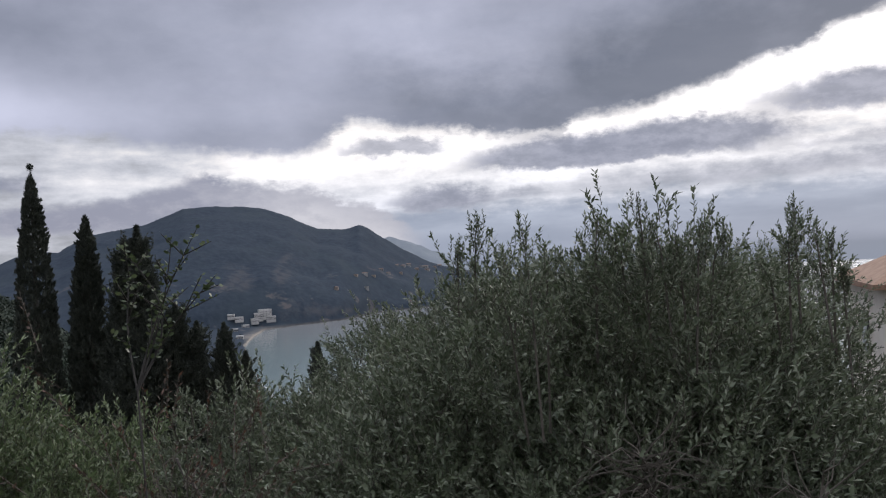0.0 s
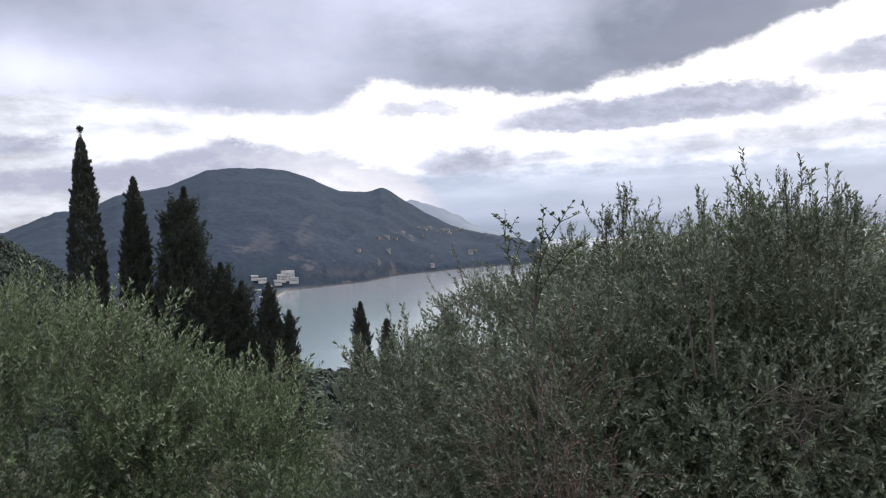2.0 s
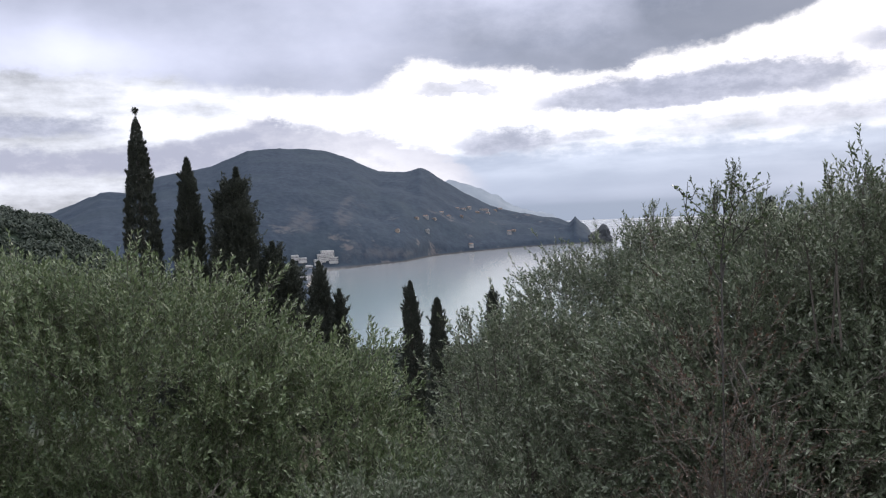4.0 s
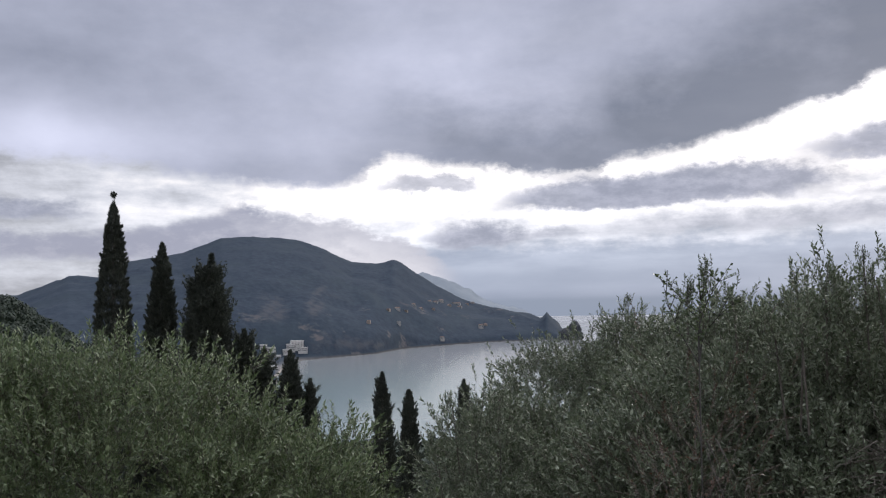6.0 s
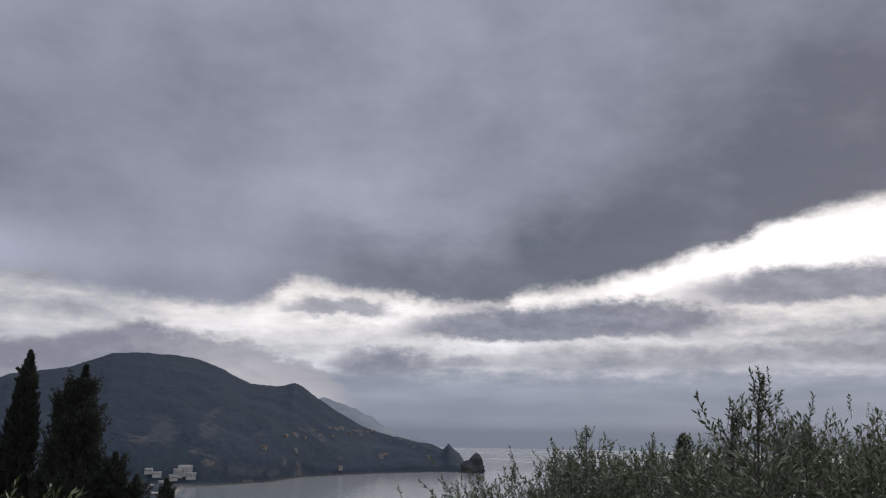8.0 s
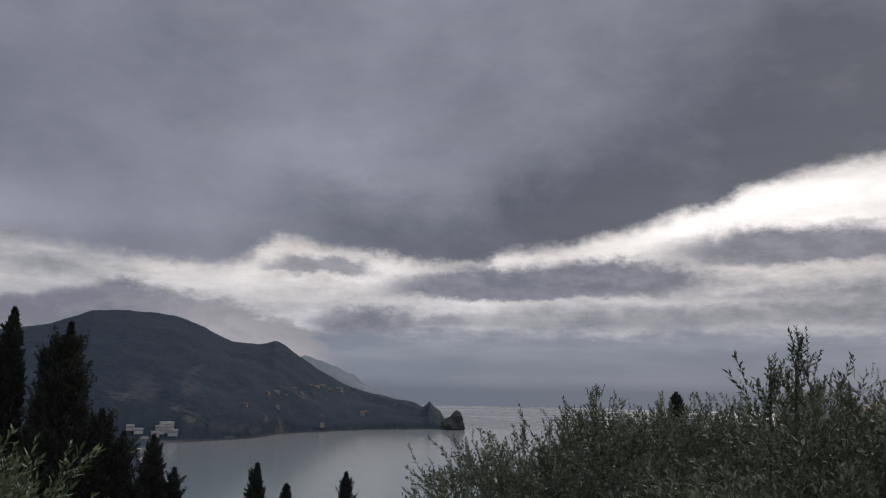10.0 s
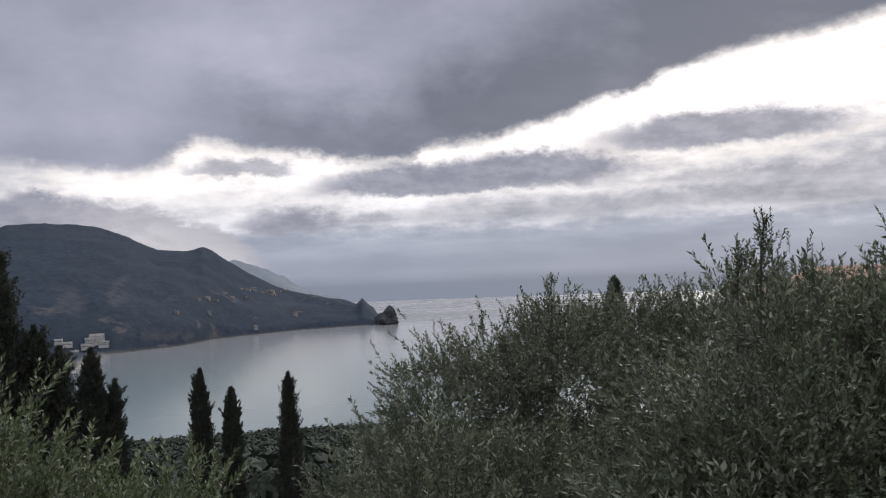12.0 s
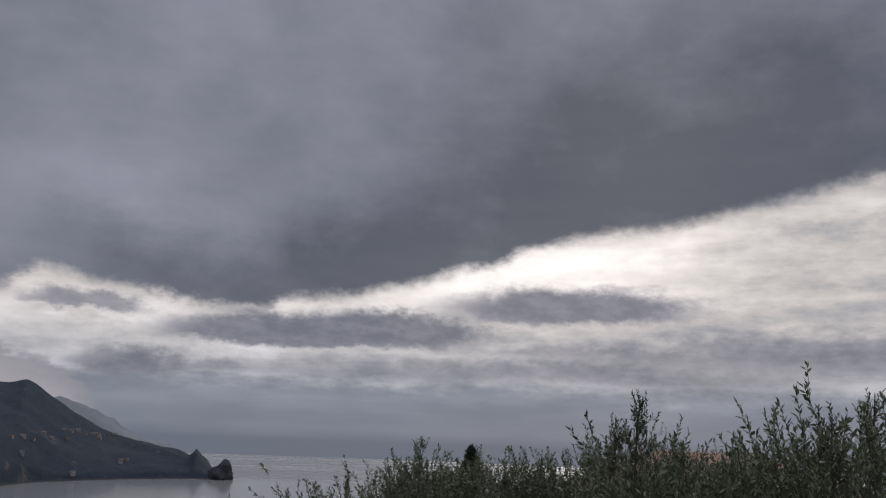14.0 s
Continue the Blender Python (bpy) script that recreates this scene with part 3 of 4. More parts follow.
def olive(name, label, base, lobes, count, seed, leaf=0.041, mat=OLIVE, sprays=(), lift=0.5, size=(0.75, 1.3), girth=1.0, gaps=0.0, thick=1.0):
    """An olive tree: trunk and limbs up into the lobes, and a crown of leafy shoots; sprays are tall leading shoots."""
    rng = np.random.default_rng(seed)
    root = tagged(new(name), label, "olive tree", "olive trees")
    root.location = base
    b = np.array(base)
    kinds = [shoot(rng, 0.19, int(rng.integers(14, 19)), leaf, leaf * 0.165, 0.0022) for _ in range(10)]
    # shoots stand in tufts, so that the outline is uneven and has gaps
    per = 9
    tuft, out = lobes_points(rng, lobes, count // per)
    if gaps:
        airy = np.array([noise.noise(Vector(p) * 2.3 + Vector((seed, 0, 0))) for p in tuft])
        high = np.array([max(l[2] + l[5] * 0.25 for l in lobes)])
        keep = (airy > -0.5 + gaps) | (tuft[:, 2] < high)
        tuft, out = tuft[keep], out[keep]
    count = len(tuft) * per
    off = np.clip(rng.normal(0, 1, (count, 3)), -1.7, 1.7) * np.repeat(rng.uniform(0.07, 0.17, len(tuft)), per)[:, None]
    where, d = np.repeat(tuft, per, 0) + off, np.repeat(out, per, 0)
    ways = d * 0.5 + off * 3.0 + rng.normal(0, 0.30, d.shape) + np.array([0, 0, lift])
    sizes = rng.uniform(*size, count)
    W, A, Z = [where], [ways], [sizes]
    twigs = []
    for sx, sy, sz, h in sprays:
        n = int((8 + h * 34) * thick)
        t = rng.random(n) ** 0.8
        lean = rng.normal(0, 0.08, 2)
        p = np.stack([sx + lean[0] * (t - 1) + rng.normal(0, 0.02, n), sy + lean[1] * (t - 1) + rng.normal(0, 0.02, n), sz - h + (h - 0.2) * t], 1)
        w = np.stack([rng.normal(0, 0.55, n) * (1.1 - t), rng.normal(0, 0.55, n) * (1.1 - t), np.full(n, 0.9)], 1)
        W.append(p), A.append(w), Z.append(rng.uniform(0.55, 1.0, n) * (1.15 - 0.4 * t))
        twigs.append(tube([(sx - lean[0], sy - lean[1], sz - h - 0.3), (sx - lean[0] * 0.5, sy - lean[1] * 0.5, sz - h / 2), (sx, sy, sz - 0.15)], (0.007, 0.005, 0.002), 4))
    v, f, s = spread(rng, kinds, np.concatenate(W), np.concatenate(A), np.concatenate(Z))
    part("crown", as_mesh("crown", v - b, f, [mat, TWIG], s), root)
    pieces = []
    fork = Vector(base) + Vector((0, 0, 0.9))
    pieces.append(tube([Vector(base) - Vector((0, 0, 0.3)), Vector(base) + Vector((0.05, 0, 0.4)), fork], (0.22 * girth, 0.16 * girth, 0.13 * girth), 9))
    for l in lobes:
        end = Vector(l[:3])
        mid = fork.lerp(end, 0.5) + Vector(rng.normal(0, 0.12, 3))
        pieces.append(tube([fork, mid, end], (0.09 * girth, 0.05 * girth, 0.02 * girth)))
        for _ in range(7):
            e = end + Vector(rng.normal(0, 0.5, 3) * np.array(l[3:6]))
            m2 = mid.lerp(end, rng.random())
            pieces.append(tube([m2, m2.lerp(e, 0.5) + Vector(rng.normal(0, 0.06, 3)), e], (0.018 * girth, 0.011 * girth, 0.004), 5))
    tv, tf = joined(pieces)
    part("trunk", as_mesh("trunk", np.array([tuple(p) for p in tv]) - b, tf, [BARK], smooth=True), root)
    for tv, tf in twigs:
        part("twig", as_mesh("twig", np.array([tuple(p) for p in tv]) - b, tf, [TWIG]), root)
    return root


def cypress(label, x, y, top, radius, seed, shape=0.75, ragged=0.12, count=7000, tops=(), fine=1.0, knob=False, tuft=0.0):
    """An upright cypress: a trunk and a dense column of upswept sprays; tops are extra leaders (dx, dy, drop, radius)."""
    rng = np.random.default_rng(seed)
    g0 = ground_at(x, y) - 0.3
    root = tagged(new("cypress_tree"), label, "cypress", "cypress trees")
    root.location = (x, y, g0)
    tv, tf = tube([(0, 0, 0), (0, 0, (top - g0) * 0.5), (0, 0, (top - g0) * 0.94)], (0.28, 0.18, 0.03), 8)
    part("trunk", as_mesh("trunk", [tuple(p) for p in tv], tf, [BARK], smooth=True), root)
    spray = []
    for _ in range(6):
        # one flat upswept spray of scale foliage: a ragged fan of blades
        vs, fs = [], []
        for k in range(5):
            a = rng.normal(0, 0.35)
            b = rng.uniform(0, 2 * math.pi)
            dv = np.array([math.sin(a) * math.cos(b), math.sin(a) * math.sin(b), math.cos(a)])
            sd = np.cross(dv, rng.normal(size=3))
            sd /= np.linalg.norm(sd)
            p = rng.normal(0, 0.05, 3)
            L = rng.uniform(0.22, 0.5)
            o = len(vs)
            vs += [p, p + dv * L * 0.5 + sd * 0.055, p + dv * L, p + dv * L * 0.5 - sd * 0.055]
            fs.append((o, o + 1, o + 2, o + 3))
        spray.append((np.array(vs), np.array(fs), np.zeros(len(fs), int)))
    cols = [(0.0, 0.0, top - (0.3 if knob else 0.0), radius, count)] + [(dx, dy, top - drop, rad, int(count * 0.5)) for dx, dy, drop, rad in tops]
    W, A, S = [], [], []
    for cx, cy, tz, rad, n in cols:
        h = tz - g0 - 1.0
        t = rng.random(n) ** 0.85
        a = rng.uniform(0, 2 * math.pi, n)
        lump = np.array([noise.noise(Vector((math.cos(q) * 1.3 + seed, math.sin(q) * 1.3, s * h * 0.55))) + 0.6 * noise.noise(Vector((math.cos(q) * 3 + seed, math.sin(q) * 3, s * h * 1.6))) for q, s in zip(a, t)])
        prof = (1 - t) ** shape * np.clip((t + 0.05) / 0.2, 0.4, 1) * (1 + ragged * 2.4 * lump)
        rr = rad * prof * np.sqrt(rng.uniform(0.45, 1.05, n)) + 0.01
        S.append(rng.uniform(0.7, 1.3, n) * fine * (0.45 + 0.55 * (1 - t) ** 0.5))
        W.append(np.stack([cx + rr * np.cos(a), cy + rr * np.sin(a), 1.0 + t * (h - 0.35)], 1))
        A.append(np.stack([np.cos(a) * (0.12 + ragged), np.sin(a) * (0.12 + ragged), np.full(n, 1.0)], 1) + rng.normal(0, 0.15 + ragged * 0.5, (n, 3)))
    for cx, cy, tz, rad, n in cols if tuft else ():
        # upswept tufts that stand out of the column and break its outline
        h, many, per = tz - g0 - 1.0, int(26 * (tz - g0) * rad), 26
        t, q = rng.random(many) ** 0.8 * 0.93, rng.uniform(0, 2 * math.pi, many)
        r0 = rad * (1 - t) ** shape * np.clip((t + 0.05) / 0.2, 0.4, 1) * rng.uniform(0.72, 1.05, many)
        size = tuft * rng.uniform(0.5, 1.25, many) * (0.45 + 0.55 * (1 - t) ** 0.5)
        lean = rng.uniform(0.35, 0.95, many)
        u = rng.random((many, per))
        out = r0[:, None] + size[:, None] * lean[:, None] * u + rng.normal(0, 0.07, (many, per)) * tuft * (1.2 - u)
        side = rng.normal(0, 0.13, (many, per)) * tuft * (1.2 - u)
        px = cx + out * np.cos(q)[:, None] - side * np.sin(q)[:, None]
        py = cy + out * np.sin(q)[:, None] + side * np.cos(q)[:, None]
        pz = 1.0 + (t * (h - 0.35))[:, None] + size[:, None] * u * 1.0 + rng.normal(0, 0.06, (many, per)) * tuft
        W.append(np.stack([px, py, pz], -1).reshape(-1, 3))
        way = np.stack([np.cos(q) * lean, np.sin(q) * lean, np.ones(many)], 1)
        A.append(np.repeat(way, per, 0) + rng.normal(0, 0.22, (many * per, 3)))
        S.append((rng.uniform(0.45, 0.8, (many, per)) * (1.15 - 0.6 * u) * fine).ravel())
    if knob:
        n = 150
        ball = rng.normal(0, 1, (n, 3))
        ball *= (0.15 * rng.uniform(0.5, 1.0, n) / np.linalg.norm(ball, axis=1))[:, None]
        ball[:30] = rng.normal(0, 0.03, (30, 3)) + np.array([0, 0, -0.35]) * rng.uniform(0.5, 1.6, (30, 1))
        W.append(ball + np.array([0, 0, top - g0 - 0.16]))
        A.append(rng.normal(0, 1, (n, 3)))
        S.append(np.full(n, 0.25))
    W, A = np.concatenate(W), np.concatenate(A)
    v, f, s = spread(rng, spray, W, A, np.concatenate(S))
    part("crown", as_mesh("crown", v, f, [CYPRESS], s), root)
    return root


# near olives on the slope below the terrace
R0 = EYE
olive("olive_tree", "broad grey-green olive tree on the slope", (-4.3, 7.4, ground_at(-4.3, 7.4)),
      [(-4.6, 7.0, R0 - 1.75, 1.6, 1.5, 1.2), (-3.05, 7.3, R0 - 2.4, 1.1, 1.1, 1.1), (-6.2, 7.2, R0 - 1.8, 1.5, 1.4, 1.3), (-4.0, 6.2, R0 - 3.1, 1.5, 0.9, 1.0), (-2.2, 6.3, R0 - 3.2, 1.1, 1.0, 1.0), (-5.6, 6.2, R0 - 3.0, 1.3, 0.9, 1.0)],
      17000, 11, mat=OLIVE_GREEN, lift=1.0, size=(0.9, 1.7), gaps=0.2)
olive("olive_tree", "dense silvery olive tree with tall leading shoots", (1.3, 5.0, ground_at(1.3, 5.0)),
      [(0.75, 5.0, R0 - 1.05, 0.8, 0.8, 0.8), (1.45, 4.6, R0 - 0.80, 0.70, 0.6, 0.75), (2.0, 4.8, R0 - 1.15, 0.55, 0.6, 0.8), (0.3, 4.6, R0 - 1.6, 0.9, 0.7, 0.8), (1.4, 4.2, R0 - 1.7, 1.1, 0.8, 0.9), (2.4, 4.6, R0 - 1.95, 0.85, 0.7, 0.85), (2.5, 4.9, R0 - 1.25, 0.5, 0.5, 0.65)],
      15000, 12, gaps=0.45, girth=0.5, sprays=[(0.58, 4.94, R0 + 0.41, 0.55), (0.46, 4.98, R0 + 0.22, 0.4), (0.72, 4.9, R0 + 0.15, 0.35), (1.3, 4.1, R0 + 0.45, 0.7), (1.12, 4.2, R0 + 0.33, 0.6), (1.42, 4.25, R0 + 0.3, 0.6), (0.98, 4.5, R0 + 0.14, 0.5), (1.2, 4.3, R0 + 0.25, 0.5), (1.5, 4.15, R0 + 0.2, 0.5),
                        (1.65, 4.1, R0 + 0.27, 0.6), (1.78, 4.2, R0 + 0.22, 0.6), (1.95, 4.15, R0 + 0.05, 0.5), (2.1, 4.1, R0 + 0.24, 0.5), (0.85, 4.6, R0 + 0.02, 0.4), (0.62, 3.62, R0 + 0.28, 0.8), (0.75, 3.7, R0 + 0.15, 0.7), (0.5, 3.75, R0 + 0.02, 0.6),
                        (2.22, 4.30, R0 + 0.36, 0.5), (2.26, 4.25, R0 + 0.24, 0.5), (2.43, 4.30, R0 + 0.17, 0.5), (2.49, 4.35, R0 + 0.00, 0.5)])
olive("olive_tree", "grey-green olive tree lower on the slope", (0.2, 8.8, ground_at(0.2, 8.8)),
      [(0.9, 8.7, R0 - 1.05, 0.8, 0.9, 0.7), (0.1, 8.7, R0 - 1.35, 0.7, 0.8, 0.72), (-0.6, 8.1, R0 - 2.0, 0.7, 0.8, 0.8), (-1.0, 8.0, R0 - 2.9, 0.8, 0.8, 0.8), (1.9, 8.9, R0 - 1.1, 1.0, 0.9, 0.75), (0.3, 7.6, R0 - 2.5, 1.2, 0.8, 0.9), (3.2, 9.0, R0 - 0.95, 1.1, 0.9, 0.8), (4.4, 9.2, R0 - 0.95, 0.8, 0.8, 0.75)],
      13500, 13, gaps=0.3, girth=0.5, sprays=[(0.93, 8.68, R0 + 0.13, 0.5), (0.75, 8.6, R0 - 0.1, 0.4), (-0.1, 8.5, R0 - 0.7, 0.4), (-0.75, 8.2, R0 - 1.4, 0.4), (0.35, 8.5, R0 - 0.45, 0.4), (1.6, 8.8, R0 + 0.0, 0.5), (2.3, 8.8, R0 - 0.05, 0.5)])
olive("olive_shrub", "dark reddish dry bush among the olive trees", (-0.55, 2.0, ground_at(-0.55, 2.0)),
      [(-0.50, 1.98, R0 - 0.58, 0.12, 0.12, 0.16), (-0.52, 2.02, R0 - 0.9, 0.2, 0.2, 0.3), (-0.45, 2.05, R0 - 1.3, 0.25, 0.25, 0.3)], 520, 15, leaf=0.022, mat=DRY, girth=0.05, size=(0.45, 0.9))
olive("olive_shrub", "low olive scrub filling the slope", (-1.0, 5.2, ground_at(-1.0, 5.2)),
      [(-0.6, 5.0, R0 - 2.45, 1.1, 0.9, 0.9), (0.5, 3.9, R0 - 2.25, 1.0, 0.6, 0.75), (-1.6, 4.6, R0 - 2.7, 1.1, 0.8, 0.8), (1.7, 3.4, R0 - 2.2, 1.0, 0.5, 0.8), (-3.0, 4.6, R0 - 3.2, 1.2, 0.8, 0.8), (2.9, 3.6, R0 - 2.2, 0.9, 0.6, 0.8)],
      9500, 16, girth=0.2)

olive("olive_tree", "young olive with upright shoots before the water", (-0.7, 5.7, ground_at(-0.7, 5.7)),
      [(-0.95, 5.6, R0 - 1.55, 0.55, 0.5, 0.62), (-0.35, 5.8, R0 - 1.75, 0.6, 0.5, 0.7)], 1500, 17,
      sprays=[(-1.36, 5.5, R0 - 0.64, 0.45), (-1.15, 5.6, R0 - 0.72, 0.4), (-0.9, 5.65, R0 - 0.62, 0.4), (-0.62, 5.7, R0 - 0.72, 0.4), (-0.3, 5.8, R0 - 0.7, 0.4), (-1.5, 5.5, R0 - 0.95, 0.4)], girth=0.4)
olive("olive_tree", "olive tree behind the others, grey-green and dense", (3.2, 6.9, ground_at(3.2, 6.9)),
      [(2.5, 6.6, R0 - 0.95, 0.65, 0.7, 0.7), (3.1, 7.2, R0 - 0.95, 0.55, 0.6, 0.6), (3.0, 6.6, R0 - 2.0, 1.0, 0.8, 0.8)], 5000, 18, gaps=0.3, girth=0.5)


def dry_bush(x, y, z, reach, seed):
    """A tangle of bare grey-brown twigs."""
    rng = np.random.default_rng(seed)
    g0 = ground_at(x, y)
    root = tagged(new("dry_bush"), "bare tangled grey-brown bush among the olives", "bush")
    root.location = (x, y, g0)
    h = z - g0
    v, f = tube([(0, 0, -0.1), (0.03, 0, h * 0.5), (0, 0, h - reach * 0.6)], (0.03, 0.022, 0.015), 6)
    part("stem", as_mesh("stem", [tuple(p) for p in v], f, [BARK]), root)
    for _ in range(60):
        p = Vector((0, 0, h - reach * rng.uniform(0.2, 1.0)))
        d = Vector(rng.normal(0, 1, 3) * np.array([1, 1, 0.6])).normalized()
        pts = [p]
        for k in range(5):
            d = (d + Vector(rng.normal(0, 0.45, 3))).normalized()
            pts.append(pts[-1] + d * reach * rng.uniform(0.12, 0.3))
        v, f = tube(pts, (0.0045, 0.004, 0.0034, 0.0028, 0.002, 0.001), 4)
        part("twig", as_mesh("twig", [tuple(q) for q in v], f, [TWIG]), root)


dry_bush(1.1, 3.55, R0 - 0.8, 0.38, 41)
dry_bush(1.75, 3.3, R0 - 1.0, 0.34, 42)
dry_bush(-3.4, 5.2, R0 - 2.0, 0.5, 43)


def sapling(base, tips, seed):
    """A slender self-sown sapling: bare bending stems, each with short twigs and small oval leaves towards its tip."""
    rng = np.random.default_rng(seed)
    root = tagged(new("sapling"), "slender sapling with small oval leaves among the olives", "sapling")
    root.location = base
    b = Vector(base)
    fork = Vector((-0.56, 1.84, R0 - 0.25))
    v, f = tube([(0, 0, -0.1), (fork - b) * 0.55 + Vector((0.03, 0.02, 0)), fork - b], (0.0034, 0.003, 0.0026), 6)
    part("trunk", as_mesh("trunk", [tuple(p) for p in v], f, [STEM], smooth=True), root)
    for tip in tips:
        end = Vector(tip)
        bow = Vector((0.02 * rng.normal(), 0.03, 0)) + Vector((end.x - fork.x, end.y - fork.y, 0)) * -0.12
        line = [fork.lerp(end, t) + bow * math.sin(math.pi * t) * 2 for t in np.linspace(0, 1, 7)]
        v, f = tube([p - b for p in line], (0.003, 0.0027, 0.0023, 0.002, 0.0017, 0.0013, 0.0008), 5)
        stem = part("stem", as_mesh("stem", [tuple(p) for p in v], f, [STEM]), root)
        lv, lf = [], []
        spots = [(line[int(t * 6)].lerp(line[min(6, int(t * 6) + 1)], t * 6 % 1), 1.0) for t in rng.uniform(0.1, 1.0, 44) ** 0.75]
        for t in rng.uniform(0.35, 0.9, 6):
            p = line[int(t * 6)]
            d = Vector((rng.normal(), rng.normal() * 0.6, rng.uniform(0.4, 1.2))).normalized() * rng.uniform(0.04, 0.11)
            tv, tf = tube([p - b, p + d * 0.6 - b, p + d - b], (0.0018, 0.0014, 0.0008), 4)
            part("twig", as_mesh("twig", [tuple(q) for q in tv], tf, [STEM]), stem)
            spots += [(p + d * u, 0.9) for u in rng.uniform(0.3, 1.0, 7)]
        for p, size in spots:
            d = Vector((rng.normal(), rng.normal(), rng.uniform(-0.2, 1.0))).normalized()
            w = d.cross(Vector(rng.normal(0, 1, 3))).normalized()
            n = d.cross(w)
            L = rng.uniform(0.009, 0.017) * size
            o = len(lv)
            for a, c in ((0.0, 0.0), (0.3, 0.3), (0.65, 0.3), (1.0, 0.0), (0.65, -0.3), (0.3, -0.3)):
                lv.append(tuple(p - b + d * L * (a + 0.15) + w * L * c + n * L * 0.12 * a * a))
            lf.append(tuple(range(o, o + 6)))
        part("foliage", as_mesh("foliage", lv, lf, [SHRUB]), root)


sapling((-0.6, 1.95, ground_at(-0.6, 1.95)), [(-0.659, 2.05, R0 + 0.085), (-0.497, 1.95, R0 + 0.095), (-0.42, 1.87, R0 + 0.105), (-0.62, 2.05, R0 + 0.045), (-0.375, 1.85, R0 + 0.0)], 44)

# cypresses
cypress("tall slender dark cypress with a knobbed tip", -17.3, 42.6, EYE + 5.95, 1.5, 21, 0.6, 0.07, 8000, fine=0.6, knob=True, tuft=0.28)
cypress("dark upright cypress with a ragged outline", -15.0, 43.3, EYE + 3.55, 1.25, 22, 0.66, 0.25, 6000, [(-0.5, 0.1, 2.6, 0.7)], fine=0.7, tuft=0.55)
cypress("broad dark cypress with several leaders", -12.1, 42.0, EYE + 2.85, 2.1, 23, 1.0, 0.3, 7000, [(-0.75, 0.2, 0.6, 1.1), (1.6, 0.3, 3.9, 1.5), (2.6, 0.3, 4.9, 1.0), (-1.2, 0.4, 3.6, 1.2)], fine=0.75, tuft=1.1)
cypress("small dark cypress lower down the slope", -8.1, 42.0, EYE - 2.15, 1.25, 24, 0.85, 0.24, 4000, [(0.95, 0.2, 1.5, 0.7)], fine=0.65, tuft=0.65)
cypress("slim dark cypress standing against the water", -3.3, 39.1, EYE - 3.1, 0.66, 25, 0.6, 0.25, 5000, fine=0.45, tuft=0.5)
cypress("slim dark cypress standing against the water", -2.0, 36.5, EYE - 3.7, 0.56, 26, 0.5, 0.22, 5000, fine=0.45, tuft=0.4)
cypress("slim ragged cypress standing against the water", 1.4, 53.4, EYE - 4.9, 0.85, 27, 0.75, 0.3, 4000, fine=0.5, tuft=0.75)
cypress("dark cypress top among the olives", 5.0, 15.7, EYE + 0.25, 0.6, 28, 0.6, 0.12, 4500, fine=0.4, tuft=0.3)


# ---- buildings ----
FOOTING = 5.0


def house(label, x, y, w, d, h, turn, wall=WHITEWASH, flat=False, rows=1, cols=3, name="house", tile=OLDTILE):
    """A rendered house: walls, pitched or flat roof, windows on the front."""
    root = tagged(new(name), label, "house", "houses of the village")
    root.matrix_basis = pose(x, y, ground_at(x, y) - FOOTING, 0, 0, turn)
    H0 = h + FOOTING
    part("wall", as_mesh("wall", *box(-w / 2, -d / 2, 0, w / 2, d / 2, H0), [wall]), root)
    if flat:
        part("roof", as_mesh("roof", *box(-w / 2 - 0.2, -d / 2 - 0.2, H0, w / 2 + 0.2, d / 2 + 0.2, H0 + 0.5), [wall]), root)
    else:
        e, rise = 0.45, d * 0.19
        v = [(-w / 2 - e, -d / 2 - e, H0), (w / 2 + e, -d / 2 - e, H0), (w / 2 + e, d / 2 + e, H0), (-w / 2 - e, d / 2 + e, H0),
             (-w / 2 + d * 0.3, 0, H0 + rise), (w / 2 - d * 0.3, 0, H0 + rise)]
        v += [(a, b, c + 0.18) for a, b, c in v]
        f = [(6, 7, 11, 10), (7, 8, 11), (8, 9, 10, 11), (9, 6, 10), (0, 4, 5, 1), (1, 5, 2), (2, 5, 4, 3), (3, 4, 0), (0, 1, 7, 6), (1, 2, 8, 7), (2, 3, 9, 8), (3, 0, 6, 9)]
        part("roof", as_mesh("roof", v, f, [tile]), root, "terracotta tile roof")
    pane = as_mesh("window", *box(-0.55, -0.06, -0.75, 0.55, 0.06, 0.75), [GLASS])
    for i in range(rows):
        for k in range(cols):
            o = part("window", pane, root)
            o.location = (-w / 2 + w * (k + 0.5) / cols, -d / 2 - 0.03, FOOTING + 1.6 + 3.0 * i)
        o = part("window", pane, root)
        o.matrix_basis = pose(-w / 2 - 0.03, 0, FOOTING + 1.6 + 3.0 * i, 0, 0, 90)
    return root


VILLAGE = [(-1.98, -0.72), (-1.37, -0.65), (-0.26, -0.46), (-0.81, -0.8), (0.23, -0.7), (0.85, -0.22), (1.1, -0.71), (1.25, -0.25), (1.64, -0.2), (2.19, -0.48), (2.5, -0.33), (2.76, -0.4), (3.43, -0.4), (3.77, -0.35),
           (4.33, -0.4), (4.62, -1.83), (1.67, -2.71), (-1.29, -1.64), (-3.35, -1.48), (2.9, -0.62)]
for i, (a, e) in enumerate(VILLAGE):
    hx, hy, hz = on_land(a, e, 1300)
    house("small pale village house on the wooded mountainside", hx, hy, 8 + (i * 5) % 6 + (9 if i == 11 else 0), 8, 4.0 + (i % 3) * 1.2, (i * 37) % 50 - 25, STUCCO if i % 3 else OCHRE, rows=2, cols=3, flat=(i % 7 == 3))
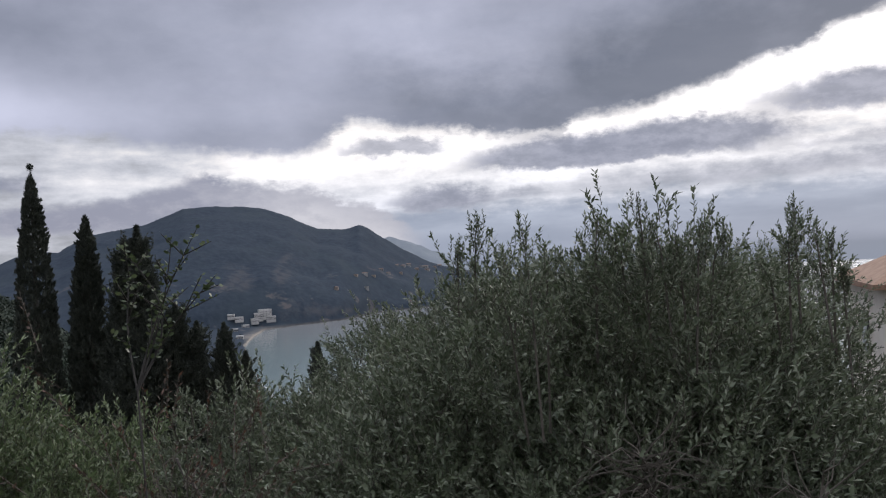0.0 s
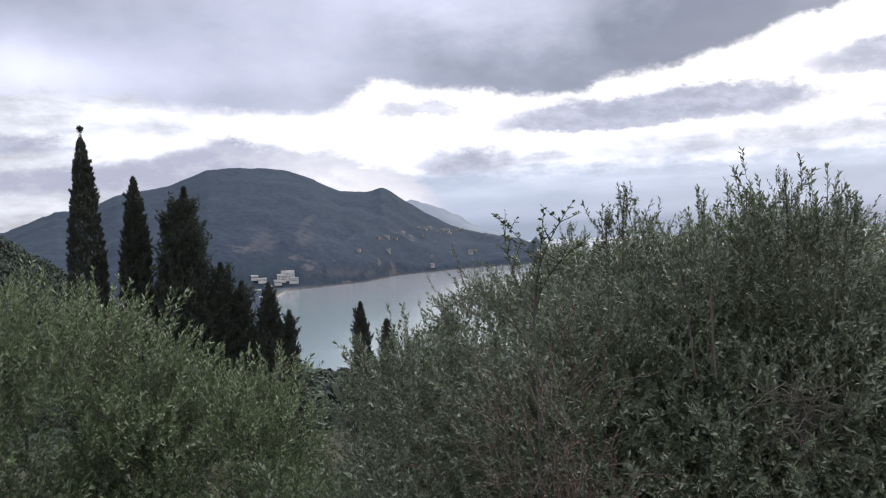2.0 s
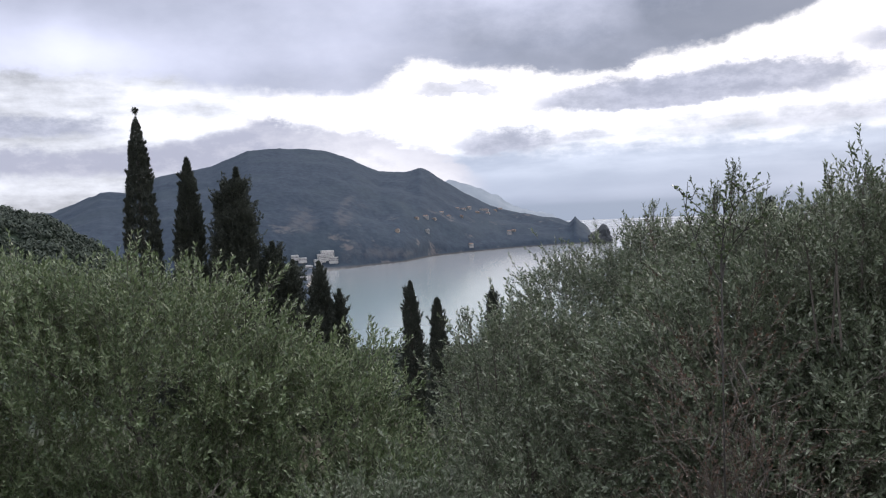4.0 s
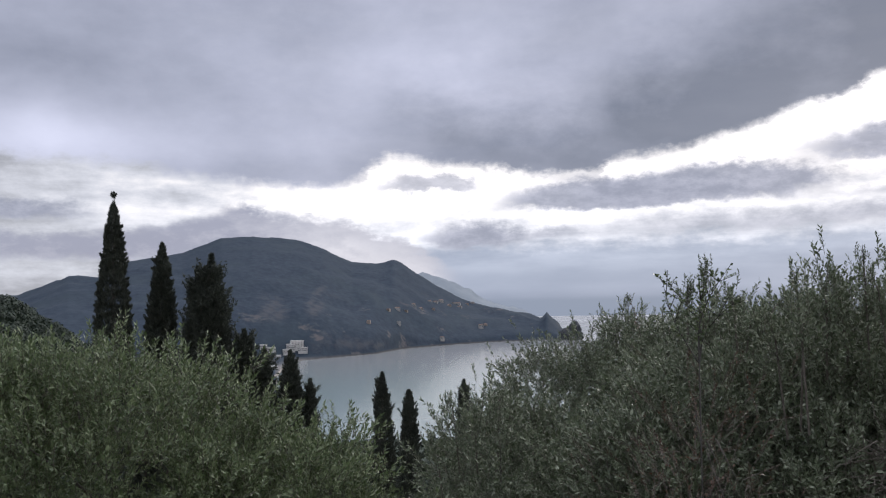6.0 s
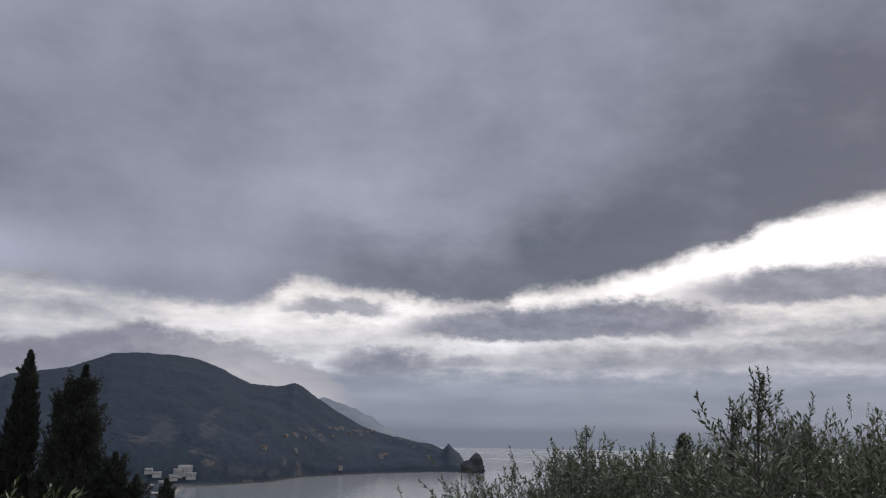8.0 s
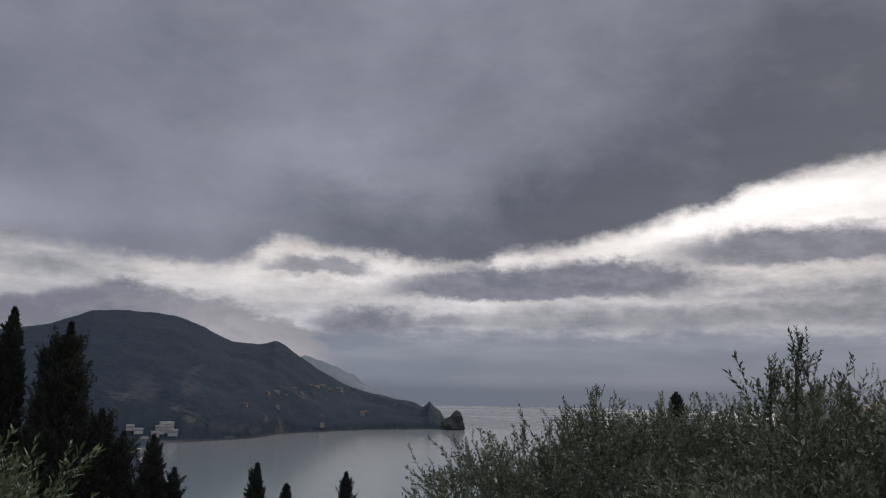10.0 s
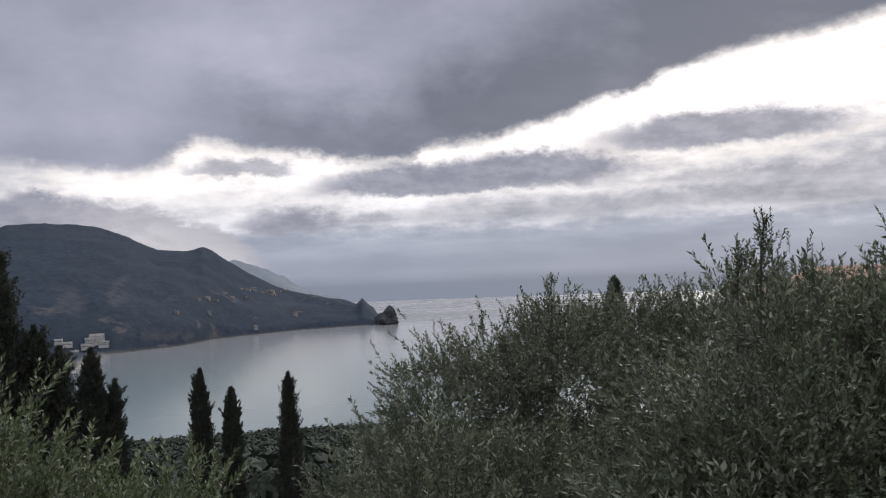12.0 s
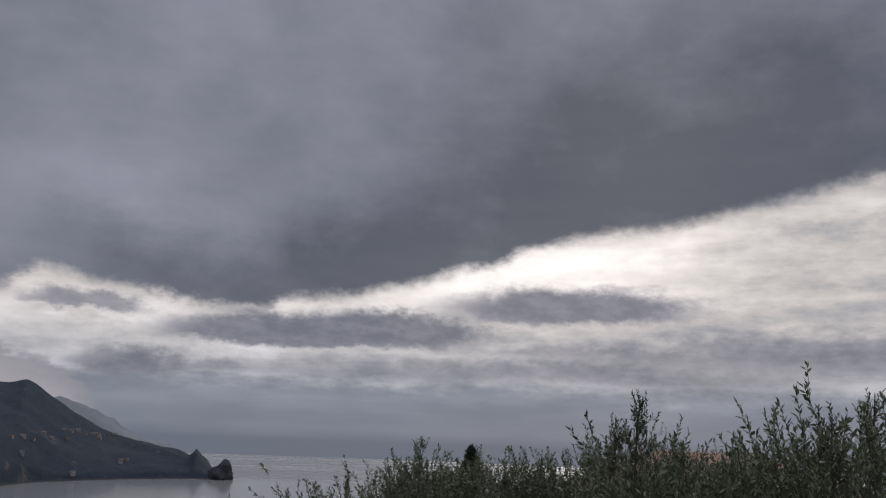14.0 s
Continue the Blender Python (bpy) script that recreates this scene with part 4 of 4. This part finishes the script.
for i, (a, e, w, h) in enumerate([(-8.2, -3.1, 24, 15), (-8.62, -3.25, 16, 11), (-7.8, -3.3, 18, 7), (-8.9, -3.4, 14, 6), (-9.9, -3.2, 16, 5), (-10.4, -2.95, 13, 5), (-9.5, -3.7, 12, 5), (-10.2, -3.9, 10, 4), (-9.9, -4.4, 11, 4)]):
    hx, hy, hz = on_land(a, e, 1300)
    house("white flat-roofed hotel block behind the beach", hx, hy, w, 12, h, 24 - 9 * (i % 3), WHITEWASH, True, max(1, int(h // 3.2)), 8, "hotel_block")
house("cream house with an orange tiled roof beyond the olives", 22.1, 28.4, 9, 8, 9.35, -22, PLASTER, rows=3, cols=3, tile=TILE)


# ---- shore and woods ----
def sea_stack():
    """A tall rock standing in the sea off the cape."""
    bm = bmesh.new()
    bmesh.ops.create_icosphere(bm, subdivisions=4, radius=1.0)
    for v in bm.verts:
        d = v.co.normalized()
        n = noise.noise(d * 1.7) * 0.45 + noise.noise(d * 4.5) * 0.2
        v.co = Vector((d.x * 30 * (1 + n), d.y * 26 * (1 + n), max(-4, (d.z * 34 + 4) * (1 + 0.7 * n) + 12 * math.exp(-((d.x - 0.15) / 0.25) ** 2) * max(0, d.z))))
    me = bpy.data.meshes.new("sea_stack")
    bm.to_mesh(me)
    bm.free()
    me.materials.append(ROCK)
    ob = new("sea_stack", me)
    ob.location = (404, 2170, 0)
    tagged(ob, "dark rock stack in the sea off the cape", "rock")


sea_stack()


def surf():
    """Broken white water along the beach."""
    rng = np.random.default_rng(31)
    verts, faces = [], []
    for a in np.arange(-9.62, -6.2, 0.02):
        for k in range(3):
            if rng.random() < 0.45:
                continue
            r = float(curve(a, NEAR_SHORE)) + 1 + k * 6 + rng.normal(0, 2.5)
            w, l = rng.uniform(1.2, 4.0), 0.02
            o = len(verts)
            for aa, rr in ((a, r), (a + l, r + rng.normal(0, 2)), (a + l, r + w + 1), (a, r + w)):
                verts.append((rr * math.sin(radians(aa)), rr * math.cos(radians(aa)), 0.12))
            faces.append((o, o + 1, o + 2, o + 3))
    ob = new("surf", as_mesh("surf", verts, faces, [FOAM]))
    tagged(ob, "white surf breaking along the beach", "surf", kind="stuff")


surf()


def woods():
    """Tree crowns on the wooded spur and the plain behind the beach."""
    rng = np.random.default_rng(32)
    kinds = []
    for _ in range(5):
        vs, fs = [], []
        for k in range(70):
            d = rng.normal(size=3)
            d /= np.linalg.norm(d)
            d[2] = abs(d[2]) * 1.1 - 0.15
            p = d * rng.uniform(0.7, 1.05)
            u = np.cross(d, rng.normal(size=3))
            u /= np.linalg.norm(u)
            w = np.cross(d, u)
            q = rng.uniform(0.12, 0.24)
            o = len(vs)
            vs += [p - u * q, p - w * q * 0.7, p + u * q + d * 0.12, p + w * q * 0.7 + d * 0.1]
            fs.append((o, o + 1, o + 2, o + 3))
        kinds.append((np.array(vs), np.array(fs), np.zeros(len(fs), int)))
    az = np.concatenate([rng.uniform(-36, -15, 3200), rng.uniform(-30, -9.8, 400), rng.uniform(-15, 50, 2200)])
    r = np.concatenate([rng.uniform(190, 500, 3200), rng.uniform(700, 1500, 400), np.sqrt(rng.uniform(75 ** 2, 430 ** 2, 2200))])
    z = ground_z(az, r)
    where = np.stack([r * np.sin(np.radians(az)), r * np.cos(np.radians(az)), z + 1.0], 1)
    ways = np.tile([0.0, 0.0, 1.0], (len(az), 1)) + rng.normal(0, 0.08, (len(az), 3))
    v, f, s = spread(rng, kinds, where, ways, rng.uniform(2.0, 4.2, len(az)))
    ob = new("woods", as_mesh("woods", v, f, [WOODS]))
    tagged(ob, "dark green woods on the hillside spur and the slope to the shore", "woods", kind="stuff")


woods()
